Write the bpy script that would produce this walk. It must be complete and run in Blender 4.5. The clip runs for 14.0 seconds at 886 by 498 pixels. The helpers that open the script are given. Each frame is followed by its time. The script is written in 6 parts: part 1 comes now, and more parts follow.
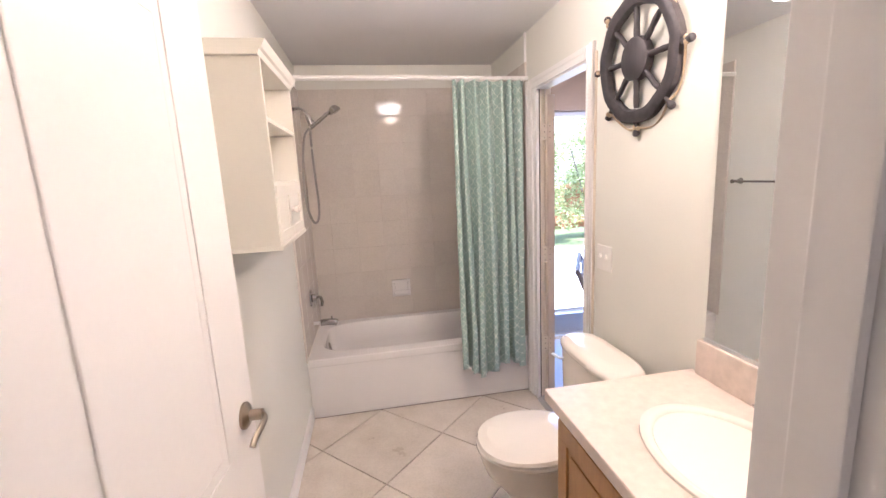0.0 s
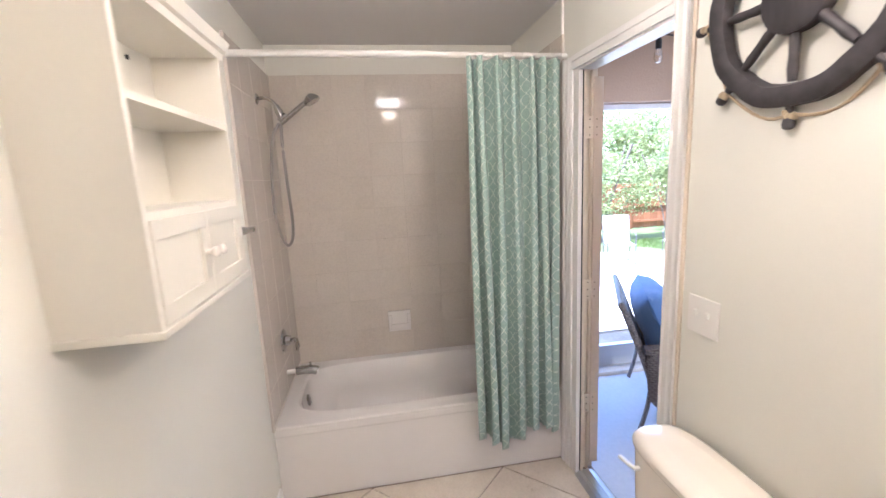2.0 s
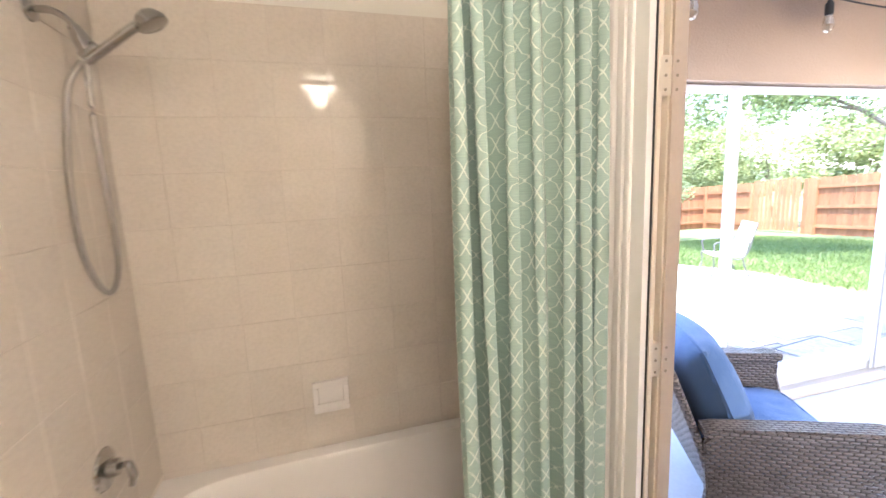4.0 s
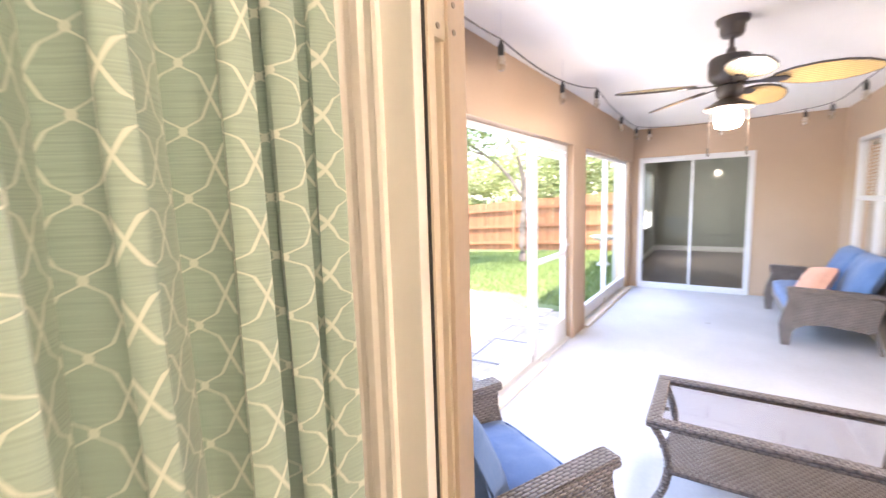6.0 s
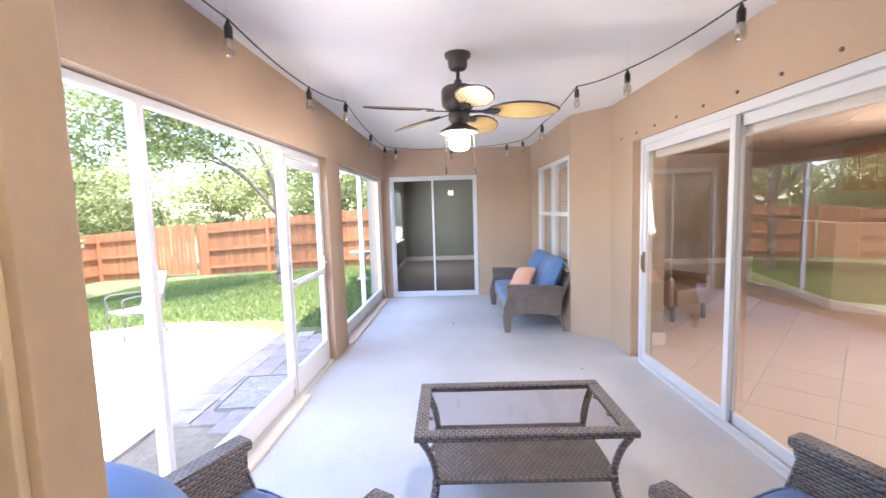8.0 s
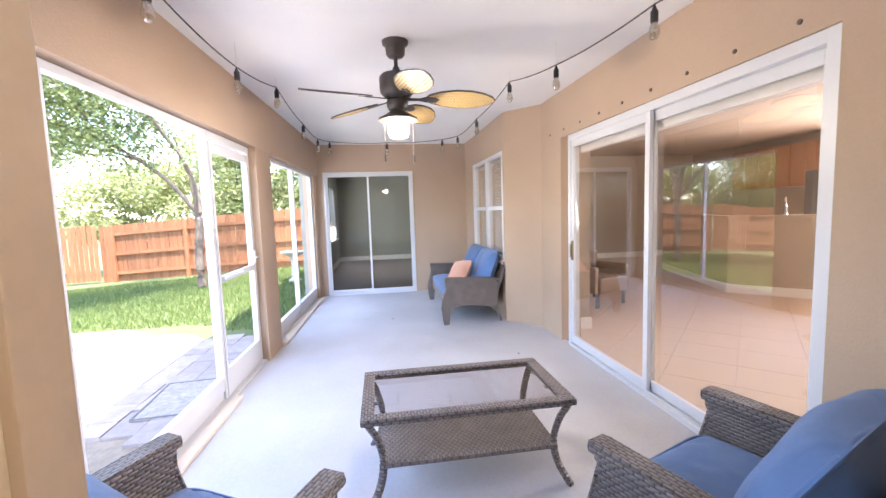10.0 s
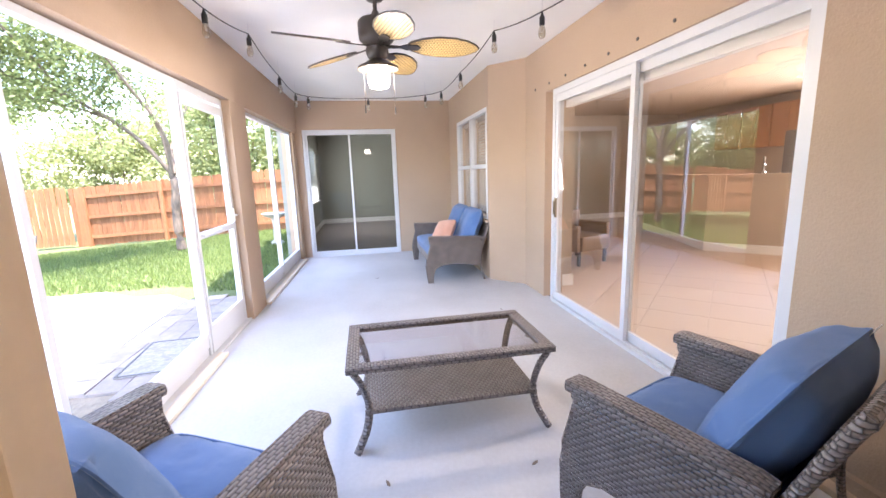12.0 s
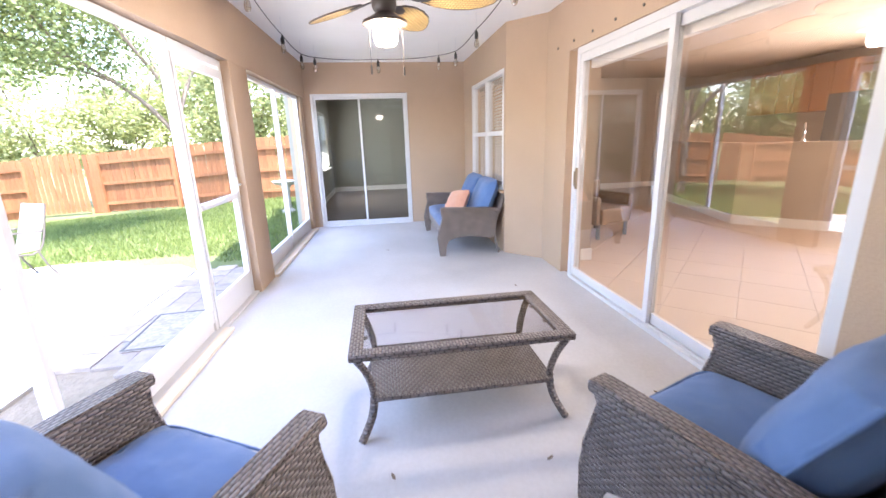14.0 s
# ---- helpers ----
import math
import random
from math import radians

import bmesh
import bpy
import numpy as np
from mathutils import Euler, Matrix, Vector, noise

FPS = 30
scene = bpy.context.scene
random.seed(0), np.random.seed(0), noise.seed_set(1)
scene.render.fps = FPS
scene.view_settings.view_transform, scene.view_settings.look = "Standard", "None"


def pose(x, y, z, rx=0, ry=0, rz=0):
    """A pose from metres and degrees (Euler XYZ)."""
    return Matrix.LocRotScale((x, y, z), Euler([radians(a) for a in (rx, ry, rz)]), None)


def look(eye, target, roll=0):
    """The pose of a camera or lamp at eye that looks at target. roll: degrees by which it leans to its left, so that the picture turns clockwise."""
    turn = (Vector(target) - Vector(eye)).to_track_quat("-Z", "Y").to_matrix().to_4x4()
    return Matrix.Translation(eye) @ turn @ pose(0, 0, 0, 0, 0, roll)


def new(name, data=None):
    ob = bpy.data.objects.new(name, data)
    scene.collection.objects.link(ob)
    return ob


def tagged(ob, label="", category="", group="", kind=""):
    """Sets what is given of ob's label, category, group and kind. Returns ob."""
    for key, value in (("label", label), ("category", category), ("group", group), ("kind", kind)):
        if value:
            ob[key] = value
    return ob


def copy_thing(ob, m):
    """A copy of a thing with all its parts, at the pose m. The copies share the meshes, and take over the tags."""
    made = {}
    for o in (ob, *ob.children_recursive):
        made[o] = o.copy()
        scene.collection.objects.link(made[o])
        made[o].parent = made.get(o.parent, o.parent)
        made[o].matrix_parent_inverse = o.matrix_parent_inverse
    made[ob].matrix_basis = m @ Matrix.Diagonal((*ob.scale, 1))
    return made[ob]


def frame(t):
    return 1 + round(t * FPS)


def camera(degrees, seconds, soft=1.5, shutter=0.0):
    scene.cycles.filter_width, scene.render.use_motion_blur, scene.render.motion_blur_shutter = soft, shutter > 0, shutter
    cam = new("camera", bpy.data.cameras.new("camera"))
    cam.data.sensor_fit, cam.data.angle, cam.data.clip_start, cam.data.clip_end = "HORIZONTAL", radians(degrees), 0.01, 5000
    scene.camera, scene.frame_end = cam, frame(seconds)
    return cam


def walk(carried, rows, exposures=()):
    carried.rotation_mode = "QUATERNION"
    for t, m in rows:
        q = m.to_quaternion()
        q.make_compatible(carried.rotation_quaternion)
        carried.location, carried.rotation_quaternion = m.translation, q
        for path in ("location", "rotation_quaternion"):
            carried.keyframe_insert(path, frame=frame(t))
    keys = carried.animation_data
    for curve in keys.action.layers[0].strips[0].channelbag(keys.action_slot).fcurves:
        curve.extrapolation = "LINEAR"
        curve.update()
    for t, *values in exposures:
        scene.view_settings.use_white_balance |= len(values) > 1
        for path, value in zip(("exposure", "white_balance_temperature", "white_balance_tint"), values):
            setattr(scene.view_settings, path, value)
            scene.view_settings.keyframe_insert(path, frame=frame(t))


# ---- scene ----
cam = camera(93.9, 14.0, shutter=0.5)
PATH = [
    (0, (0.482, 0.373, 1.548), (0.811, 2.315, 1.197), -2.8),
    (0.5, (0.505, 0.443, 1.552), (0.844, 2.382, 1.198), -2.8),
    (1, (0.523, 0.602, 1.529), (0.848, 2.544, 1.176), -2.8),
    (1.5, (0.511, 0.816, 1.562), (0.829, 2.759, 1.209), -2.8),
    (2, (0.569, 1.033, 1.593), (0.883, 2.978, 1.245), -2.8),
    (2.2, (0.595, 1.123, 1.587), (0.914, 3.066, 1.24), -2.8),
    (4.5, (0.77, 2.159, 1.517), (1.557, 3.978, 1.242), -2.3),
    (5, (0.947, 2.308, 1.512), (2.031, 3.968, 1.246), -1.9),
    (5.5, (1.067, 2.417, 1.52), (2.468, 3.821, 1.263), -1.5),
    (6, (1.101, 2.55, 1.522), (2.763, 3.638, 1.287), -1.7),
    (6.5, (1.13, 2.614, 1.528), (2.967, 3.374, 1.311), -1.7),
    (7, (1.228, 2.623, 1.525), (3.165, 3.078, 1.32), -1.6),
    (7.5, (1.332, 2.586, 1.521), (3.313, 2.786, 1.327), -1.6),
    (8, (1.352, 2.598, 1.497), (3.343, 2.623, 1.311), -1.7),
    (8.2, (1.341, 2.604, 1.482), (3.332, 2.572, 1.299), -1.6),
    (10.5, (1.334, 2.65, 1.381), (3.299, 2.334, 1.176), -1.9),
    (11, (1.331, 2.645, 1.365), (3.288, 2.311, 1.122), -1.9),
    (11.5, (1.331, 2.648, 1.341), (3.279, 2.301, 1.045), -1.9),
    (12, (1.334, 2.638, 1.331), (3.269, 2.286, 0.971), -1.9),
    (12.5, (1.337, 2.64, 1.321), (3.26, 2.283, 0.905), -1.9),
    (13, (1.336, 2.636, 1.318), (3.249, 2.284, 0.854), -2.0),
    (13.5, (1.352, 2.64, 1.324), (3.261, 2.301, 0.833), -1.9),
    (14, (1.527, 2.591, 1.344), (3.441, 2.313, 0.834), -1.8),
]
EXPOSURES = [
    (0.0, 3.84, 5450, 25), (2.2, 3.82, 5250, 18), (4.3, 4.22, 5900, 16), (5.0, 4.22, 6000, 15), (6.0, 4.24, 6900, 21),
    (7.0, 4.02, 7200, 23), (8.0, 3.70, 6500, 20), (14.0, 3.96, 6650, 20),
]
walk(cam, [(t, look(eye, target, roll)) for t, eye, target, roll in PATH], EXPOSURES)

# ---- light ----
SUN_ELEV, SUN_AZ = 70.0, 215.0      # azimuth of the sun, degrees from +x towards +y
world = bpy.data.worlds.new("world")
scene.world = world
world.use_nodes = True
wn = world.node_tree.nodes
wn.clear()
sky = wn.new("ShaderNodeTexSky")
sky.sky_type, sky.sun_disc = "NISHITA", False
sky.sun_elevation, sky.sun_rotation = radians(SUN_ELEV), radians(90 - SUN_AZ)
bg = wn.new("ShaderNodeBackground")
bg.inputs["Strength"].default_value = 0.15
wout = wn.new("ShaderNodeOutputWorld")
world.node_tree.links.new(sky.outputs[0], bg.inputs[0])
world.node_tree.links.new(bg.outputs[0], wout.inputs[0])


def lamp(name, kind, m, energy, color, **kw):
    data = bpy.data.lights.new(name, kind)
    data.energy, data.color = energy, color
    if kind == "SUN":
        data.angle = radians(kw["angle"])
    elif kind == "AREA":
        data.shape, data.size, data.size_y = "RECTANGLE", kw["size"][0], kw["size"][1]
    else:
        data.shadow_soft_size = kw["radius"]
    ob = new(name, data)
    ob.matrix_world = m
    return ob


sun_dir = Vector((math.cos(radians(SUN_ELEV)) * math.cos(radians(SUN_AZ)), math.cos(radians(SUN_ELEV)) * math.sin(radians(SUN_AZ)), math.sin(radians(SUN_ELEV))))
lamp("sun", "SUN", look(sun_dir * 30, (0, 0, 0)), 1.9, (1, 0.95, 0.87), angle=0.5)
# vanity bar over the mirror, dome light of the bathroom, bulb in the porch fan
for y_lamp in (0.98, 1.24):
    lamp("vanity_lamp", "POINT", pose(1.40, y_lamp, 2.16), 0.66, (1, 0.73, 0.48), radius=0.04)
lamp("bath_ceiling_lamp", "POINT", pose(0.80, 1.95, 2.26), 0.48, (1, 0.75, 0.50), radius=0.07)
lamp("fan_bulb", "POINT", pose(4.36, 2.495, 1.98), 1.8, (1, 0.86, 0.66), radius=0.05)
# unseen fill added in the hall to brighten the entry door side
lamp("hall_lamp", "AREA", look((0.6, -0.5, 2.34), (0.6, -0.4, 0)), 0.44, (1, 0.86, 0.7), size=(0.5, 0.5))


# ---- materials ----
def material(name):
    m = bpy.data.materials.new(name)
    m.use_nodes = True
    nt = m.node_tree
    return m, nt, nt.nodes["Principled BSDF"]


def node(nt, kind, **inputs):
    n = nt.nodes.new(kind)
    for k, v in inputs.items():
        n.inputs[k.replace("_", " ")].default_value = v
    return n


def ramp(nt, fac, stops):
    r = nt.nodes.new("ShaderNodeValToRGB")
    el = r.color_ramp.elements
    while len(el) < len(stops):
        el.new(0.5)
    for e, (p, c) in zip(el, stops):
        e.position, e.color = p, (*c, 1)
    nt.links.new(fac, r.inputs[0])
    return r.outputs[0]


def math_node(nt, op, a, b=None, c=None):
    n = nt.nodes.new("ShaderNodeMath")
    n.operation = op
    for i, v in enumerate((a, b, c)):
        if v is None:
            continue
        if isinstance(v, (int, float)):
            n.inputs[i].default_value = v
        else:
            nt.links.new(v, n.inputs[i])
    return n.outputs[0]


def mixcol(nt, fac, a, b, mode="MIX"):
    n = nt.nodes.new("ShaderNodeMix")
    n.data_type, n.blend_type = "RGBA", mode
    for i, v in ((0, fac), (6, a), (7, b)):
        if isinstance(v, (int, float)):
            n.inputs[i].default_value = v
        elif isinstance(v, tuple):
            n.inputs[i].default_value = (*v, 1)
        else:
            nt.links.new(v, n.inputs[i])
    return n.outputs[2]


def coords(nt, which="Object", scale=(1, 1, 1)):
    t = nt.nodes.new("ShaderNodeTexCoord")
    m = nt.nodes.new("ShaderNodeMapping")
    m.inputs["Scale"].default_value = scale
    nt.links.new(t.outputs[which], m.inputs[0])
    return m.outputs[0]


def noise_tex(nt, vec, scale, detail=4.0, rough=0.55):
    n = node(nt, "ShaderNodeTexNoise", Scale=scale, Detail=detail, Roughness=rough)
    nt.links.new(vec, n.inputs["Vector"])
    return n.outputs[0]


def bump(nt, p, height, strength, distance=0.002):
    b = node(nt, "ShaderNodeBump", Strength=strength, Distance=distance)
    nt.links.new(height, b.inputs["Height"])
    nt.links.new(b.outputs[0], p.inputs["Normal"])


def painted(name, color, rough=0.5, var=0.06, fine=120, relief=0.15, dist=0.001, big=1.3):
    """Paint or plain surface: blotches at a large and a fine scale, with relief."""
    m, nt, p = material(name)
    v = coords(nt)
    n1, n2 = noise_tex(nt, v, big), noise_tex(nt, v, fine, 3)
    lo = tuple(c * (1 - var) for c in color)
    hi = tuple(min(1, c * (1 + var * 0.6)) for c in color)
    c1 = ramp(nt, n1, [(0.3, lo), (0.7, hi)])
    c2 = mixcol(nt, var, c1, ramp(nt, n2, [(0.35, tuple(c * 0.6 for c in color)), (0.65, color)]))
    nt.links.new(c2, p.inputs["Base Color"])
    p.inputs["Roughness"].default_value = rough
    r = math_node(nt, "MULTIPLY_ADD", n1, 0.16, rough - 0.08)
    nt.links.new(r, p.inputs["Roughness"])
    bump(nt, p, n2, relief, dist)
    return m


def metal(name, color, rough=0.2):
    m, nt, p = material(name)
    v = coords(nt)
    n = noise_tex(nt, v, 60)
    nt.links.new(math_node(nt, "MULTIPLY_ADD", n, 0.2, rough - 0.08), p.inputs["Roughness"])
    p.inputs["Base Color"].default_value = (*color, 1)
    p.inputs["Metallic"].default_value = 1
    return m


def wood(name, dark, light, scale=(1, 1, 14), rough=0.4, rnd=0.0):
    m, nt, p = material(name)
    v = coords(nt, "Object", scale)
    n = noise_tex(nt, v, 6, 6, 0.6)
    n2 = noise_tex(nt, coords(nt), 1.4)
    c = ramp(nt, n, [(0.3, dark), (0.7, light)])
    c = mixcol(nt, 0.35, c, ramp(nt, n2, [(0.3, dark), (0.75, light)]))
    if rnd:
        info = nt.nodes.new("ShaderNodeObjectInfo")
        f = math_node(nt, "MULTIPLY_ADD", info.outputs["Random"], rnd, 1 - rnd / 2)
        hsv = nt.nodes.new("ShaderNodeHueSaturation")
        nt.links.new(f, hsv.inputs["Value"])
        nt.links.new(c, hsv.inputs["Color"])
        c = hsv.outputs[0]
    nt.links.new(c, p.inputs["Base Color"])
    p.inputs["Roughness"].default_value = rough
    bump(nt, p, n, 0.25, 0.001)
    return m


def glass(name, tint=(0.96, 0.98, 0.97), ior=1.5, through=1.0):
    m = bpy.data.materials.new(name)
    m.use_nodes = True
    nt = m.node_tree
    nt.nodes.clear()
    out = nt.nodes.new("ShaderNodeOutputMaterial")
    t = nt.nodes.new("ShaderNodeBsdfTransparent")
    t.inputs[0].default_value = (*tint, 1)
    g = node(nt, "ShaderNodeBsdfGlossy", Roughness=0.0)
    fr = node(nt, "ShaderNodeFresnel", IOR=ior)
    mix = nt.nodes.new("ShaderNodeMixShader")
    nt.links.new(fr.outputs[0], mix.inputs[0])
    nt.links.new(t.outputs[0], mix.inputs[1])
    nt.links.new(g.outputs[0], mix.inputs[2])
    nt.links.new(mix.outputs[0], out.inputs[0])
    return m


def wicker(name, dark, light, holes=0.0, w=0.042, h=0.0150):
    """Flat synthetic strands woven in a running bond, mapped in metres."""
    m, nt, p = material(name)
    v = coords(nt, "UV")
    b = nt.nodes.new("ShaderNodeTexBrick")
    b.offset, b.squash = 0.5, 1.0
    for k, x in (("Scale", 1.0), ("Mortar Size", 0.0022), ("Mortar Smooth", 0.9), ("Bias", 0.0), ("Brick Width", w), ("Row Height", h)):
        b.inputs[k].default_value = x
    b.inputs["Color1"].default_value = (*dark, 1)
    b.inputs["Color2"].default_value = (*light, 1)
    b.inputs["Mortar"].default_value = (dark[0] * 0.25, dark[1] * 0.25, dark[2] * 0.25, 1)
    nt.links.new(v, b.inputs["Vector"])
    n = noise_tex(nt, v, 9)
    c = mixcol(nt, 0.45, b.outputs[0], ramp(nt, n, [(0.3, dark), (0.7, light)]))
    nt.links.new(c, p.inputs["Base Color"])
    p.inputs["Roughness"].default_value = 0.42
    # each visible strand is a small pillow between the ones it passes under
    sep = nt.nodes.new("ShaderNodeSeparateXYZ")
    nt.links.new(v, sep.inputs[0])
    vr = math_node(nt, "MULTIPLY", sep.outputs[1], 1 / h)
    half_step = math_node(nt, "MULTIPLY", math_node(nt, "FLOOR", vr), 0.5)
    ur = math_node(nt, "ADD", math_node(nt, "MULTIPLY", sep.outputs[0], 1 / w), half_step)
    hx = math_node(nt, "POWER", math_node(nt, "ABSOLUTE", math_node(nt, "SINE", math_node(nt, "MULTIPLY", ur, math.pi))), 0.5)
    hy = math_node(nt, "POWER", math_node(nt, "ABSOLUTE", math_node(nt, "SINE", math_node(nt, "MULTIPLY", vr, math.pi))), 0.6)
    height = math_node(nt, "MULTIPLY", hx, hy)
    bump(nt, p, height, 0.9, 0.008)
    # shade between the strands put into the colour, darker where the height is low
    gap_shade = ramp(nt, height, [(0.2, (0.30, 0.30, 0.30)), (0.6, (1, 1, 1))])
    c = mixcol(nt, 1.0, mixcol(nt, 0.5, ramp(nt, n, [(0.3, dark), (0.7, light)]), light), gap_shade, "MULTIPLY")
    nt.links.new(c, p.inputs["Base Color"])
    if holes:
        tr = nt.nodes.new("ShaderNodeBsdfTransparent")
        mix = nt.nodes.new("ShaderNodeMixShader")
        f = math_node(nt, "LESS_THAN", height, holes)
        nt.links.new(f, mix.inputs[0])
        nt.links.new(p.outputs[0], mix.inputs[1])
        nt.links.new(tr.outputs[0], mix.inputs[2])
        nt.links.new(mix.outputs[0], nt.nodes["Material Output"].inputs[0])
    return m


def cloth(name, a, b, rough=0.85, weave=700):
    m, nt, p = material(name)
    v = coords(nt)
    n, f = noise_tex(nt, v, 5), noise_tex(nt, v, weave, 2)
    c = mixcol(nt, 0.3, ramp(nt, n, [(0.3, a), (0.7, b)]), ramp(nt, f, [(0.4, a), (0.6, b)]))
    nt.links.new(c, p.inputs["Base Color"])
    p.inputs["Roughness"].default_value = rough
    p.inputs["Sheen Weight"].default_value = 0.2
    bump(nt, p, math_node(nt, "ADD", f, math_node(nt, "MULTIPLY", noise_tex(nt, v, 14, 3), 2.0)), 0.4, 0.004)
    return m


def trellis_cloth(name, ground, line):
    """Sea-green curtain cloth with a pale trellis of linked quatrefoils, repeat about 6 cm."""
    m, nt, p = material(name)
    v = coords(nt, "UV")
    sep = nt.nodes.new("ShaderNodeSeparateXYZ")
    nt.links.new(v, sep.inputs[0])
    fold = math_node(nt, "ARCSINE", math_node(nt, "SINE", math_node(nt, "MULTIPLY", sep.outputs[0], math.pi / 0.0285)))
    th = math_node(nt, "MULTIPLY", sep.outputs[1], 2 * math.pi / 0.060)
    q = math_node(nt, "MULTIPLY", math_node(nt, "ARCCOSINE", math_node(nt, "MULTIPLY", math_node(nt, "COSINE", th), 0.9999)), 1 / math.pi)
    hook = nt.nodes.new("ShaderNodeMapRange")
    hook.interpolation_type = "SMOOTHSTEP"
    for i, x in ((1, 0.58), (2, 0.94), (3, 0.0), (4, 0.42)):
        hook.inputs[i].default_value = x
    nt.links.new(q, hook.inputs[0])
    wave = math_node(nt, "SUBTRACT", 0.5, math_node(nt, "MULTIPLY_ADD", q, 0.58, hook.outputs[0]))
    pos = math_node(nt, "MULTIPLY", fold, 1 / math.pi)

    def gap_to(target):
        return math_node(nt, "ABSOLUTE", math_node(nt, "SUBTRACT", pos, target))

    d = math_node(nt, "MINIMUM", gap_to(wave), math_node(nt, "MINIMUM", gap_to(math_node(nt, "SUBTRACT", 1.0, wave)), gap_to(math_node(nt, "SUBTRACT", -1.0, wave))))
    d = math_node(nt, "DIVIDE", d, 1.5)
    along = math_node(nt, "SUBTRACT", math_node(nt, "FRACT", math_node(nt, "MULTIPLY", sep.outputs[1], 1 / 0.060)), 0.5)
    px, pz = math_node(nt, "MULTIPLY", math_node(nt, "ADD", pos, 0.5), 0.0285), math_node(nt, "MULTIPLY", along, 0.060)
    knot = math_node(nt, "SQRT", math_node(nt, "ADD", math_node(nt, "MULTIPLY", px, px), math_node(nt, "MULTIPLY", pz, pz)))
    ring = math_node(nt, "DIVIDE", math_node(nt, "ABSOLUTE", math_node(nt, "SUBTRACT", knot, 0.0030)), 0.0285)
    d = math_node(nt, "MINIMUM", d, ring)
    mr = nt.nodes.new("ShaderNodeMapRange")
    mr.interpolation_type = "SMOOTHSTEP"
    for i, x in ((1, 0.026), (2, 0.056), (3, 1.0), (4, 0.0)):
        mr.inputs[i].default_value = x
    nt.links.new(d, mr.inputs[0])
    slub = noise_tex(nt, coords(nt, "UV", (12, 500, 1)), 1.0, 3)
    g = mixcol(nt, 1.0, ground, ramp(nt, slub, [(0.3, (0.78, 0.78, 0.78)), (0.7, (1, 1, 1))]), "MULTIPLY")
    c = mixcol(nt, mr.outputs[0], g, line)
    nt.links.new(c, p.inputs["Base Color"])
    p.inputs["Roughness"].default_value = 0.7
    p.inputs["Sheen Weight"].default_value = 0.25
    bump(nt, p, slub, 0.2, 0.001)
    return m


def tile_mat(name, a, b, rough=0.12, rnd=0.08, scale=3.0, relief=0.02):
    m, nt, p = material(name)
    v = coords(nt, "Object")
    geo = nt.nodes.new("ShaderNodeNewGeometry")
    info = nt.nodes.new("ShaderNodeObjectInfo")
    off = nt.nodes.new("ShaderNodeVectorMath")
    off.operation = "ADD"
    nt.links.new(geo.outputs["Position"], off.inputs[0])
    nt.links.new(info.outputs["Random"], off.inputs[1])
    n = noise_tex(nt, off.outputs[0], scale, 6, 0.6)
    f = noise_tex(nt, off.outputs[0], 90, 3)
    c = ramp(nt, n, [(0.3, a), (0.7, b)])
    c = mixcol(nt, 0.12, c, ramp(nt, f, [(0.35, tuple(x * 0.5 for x in a)), (0.6, b)]))
    hsv = nt.nodes.new("ShaderNodeHueSaturation")
    nt.links.new(math_node(nt, "MULTIPLY_ADD", info.outputs["Random"], rnd, 1 - rnd / 2), hsv.inputs["Value"])
    nt.links.new(c, hsv.inputs["Color"])
    nt.links.new(hsv.outputs[0], p.inputs["Base Color"])
    nt.links.new(math_node(nt, "MULTIPLY_ADD", n, 0.15, rough - 0.06), p.inputs["Roughness"])
    bump(nt, p, n, relief, 0.003)
    return m


def leaf_mat(name, a, b):
    m, nt, p = material(name)
    geo = nt.nodes.new("ShaderNodeNewGeometry")
    c = ramp(nt, geo.outputs["Random Per Island"], [(0.0, a), (1.0, b)])
    nt.links.new(c, p.inputs["Base Color"])
    p.inputs["Roughness"].default_value = 0.5
    tl = nt.nodes.new("ShaderNodeBsdfTranslucent")
    nt.links.new(c, tl.inputs[0])
    mix = nt.nodes.new("ShaderNodeMixShader")
    mix.inputs[0].default_value = 0.4
    nt.links.new(p.outputs[0], mix.inputs[1])
    nt.links.new(tl.outputs[0], mix.inputs[2])
    nt.links.new(mix.outputs[0], nt.nodes["Material Output"].inputs[0])
    return m


def glow(name, color, strength):
    m, nt, p = material(name)
    p.inputs["Base Color"].default_value = (*color, 1)
    p.inputs["Emission Color"].default_value = (*color, 1)
    p.inputs["Emission Strength"].default_value = strength
    return m


M = {}
M["bath_wall"] = painted("bath_wall_paint", (0.74, 0.73, 0.66), 0.45, 0.03, 160, 0.25)
M["white"] = painted("white_gloss_paint", (0.82, 0.80, 0.77), 0.32, 0.03, 90, 0.08)
M["cab_white"] = painted("cabinet_cream_paint", (0.72, 0.69, 0.61), 0.38, 0.03, 90, 0.08)
M["cream"] = painted("cream_frame_paint", (0.74, 0.655, 0.53), 0.4, 0.06, 70, 0.12)
# the cream frame paint again, darkened to carry the shade on the door edge
M["cream_shaded"] = painted("shaded_frame_paint", (0.64, 0.53, 0.42), 0.5, 0.10, 50, 0.2, 0.0015)
M["ceiling"] = painted("ceiling_paint", (0.78, 0.77, 0.76), 0.8, 0.03, 130, 0.5, 0.002)
M["stucco"] = painted("tan_stucco", (0.48, 0.355, 0.255), 0.85, 0.07, 85, 0.7, 0.004, 0.9)
M["porch_ceiling"] = painted("porch_ceiling_paint", (0.86, 0.85, 0.83), 0.8, 0.04, 110, 0.6, 0.003)
M["alu"] = painted("white_aluminium", (0.66, 0.67, 0.69), 0.35, 0.03, 60, 0.05)
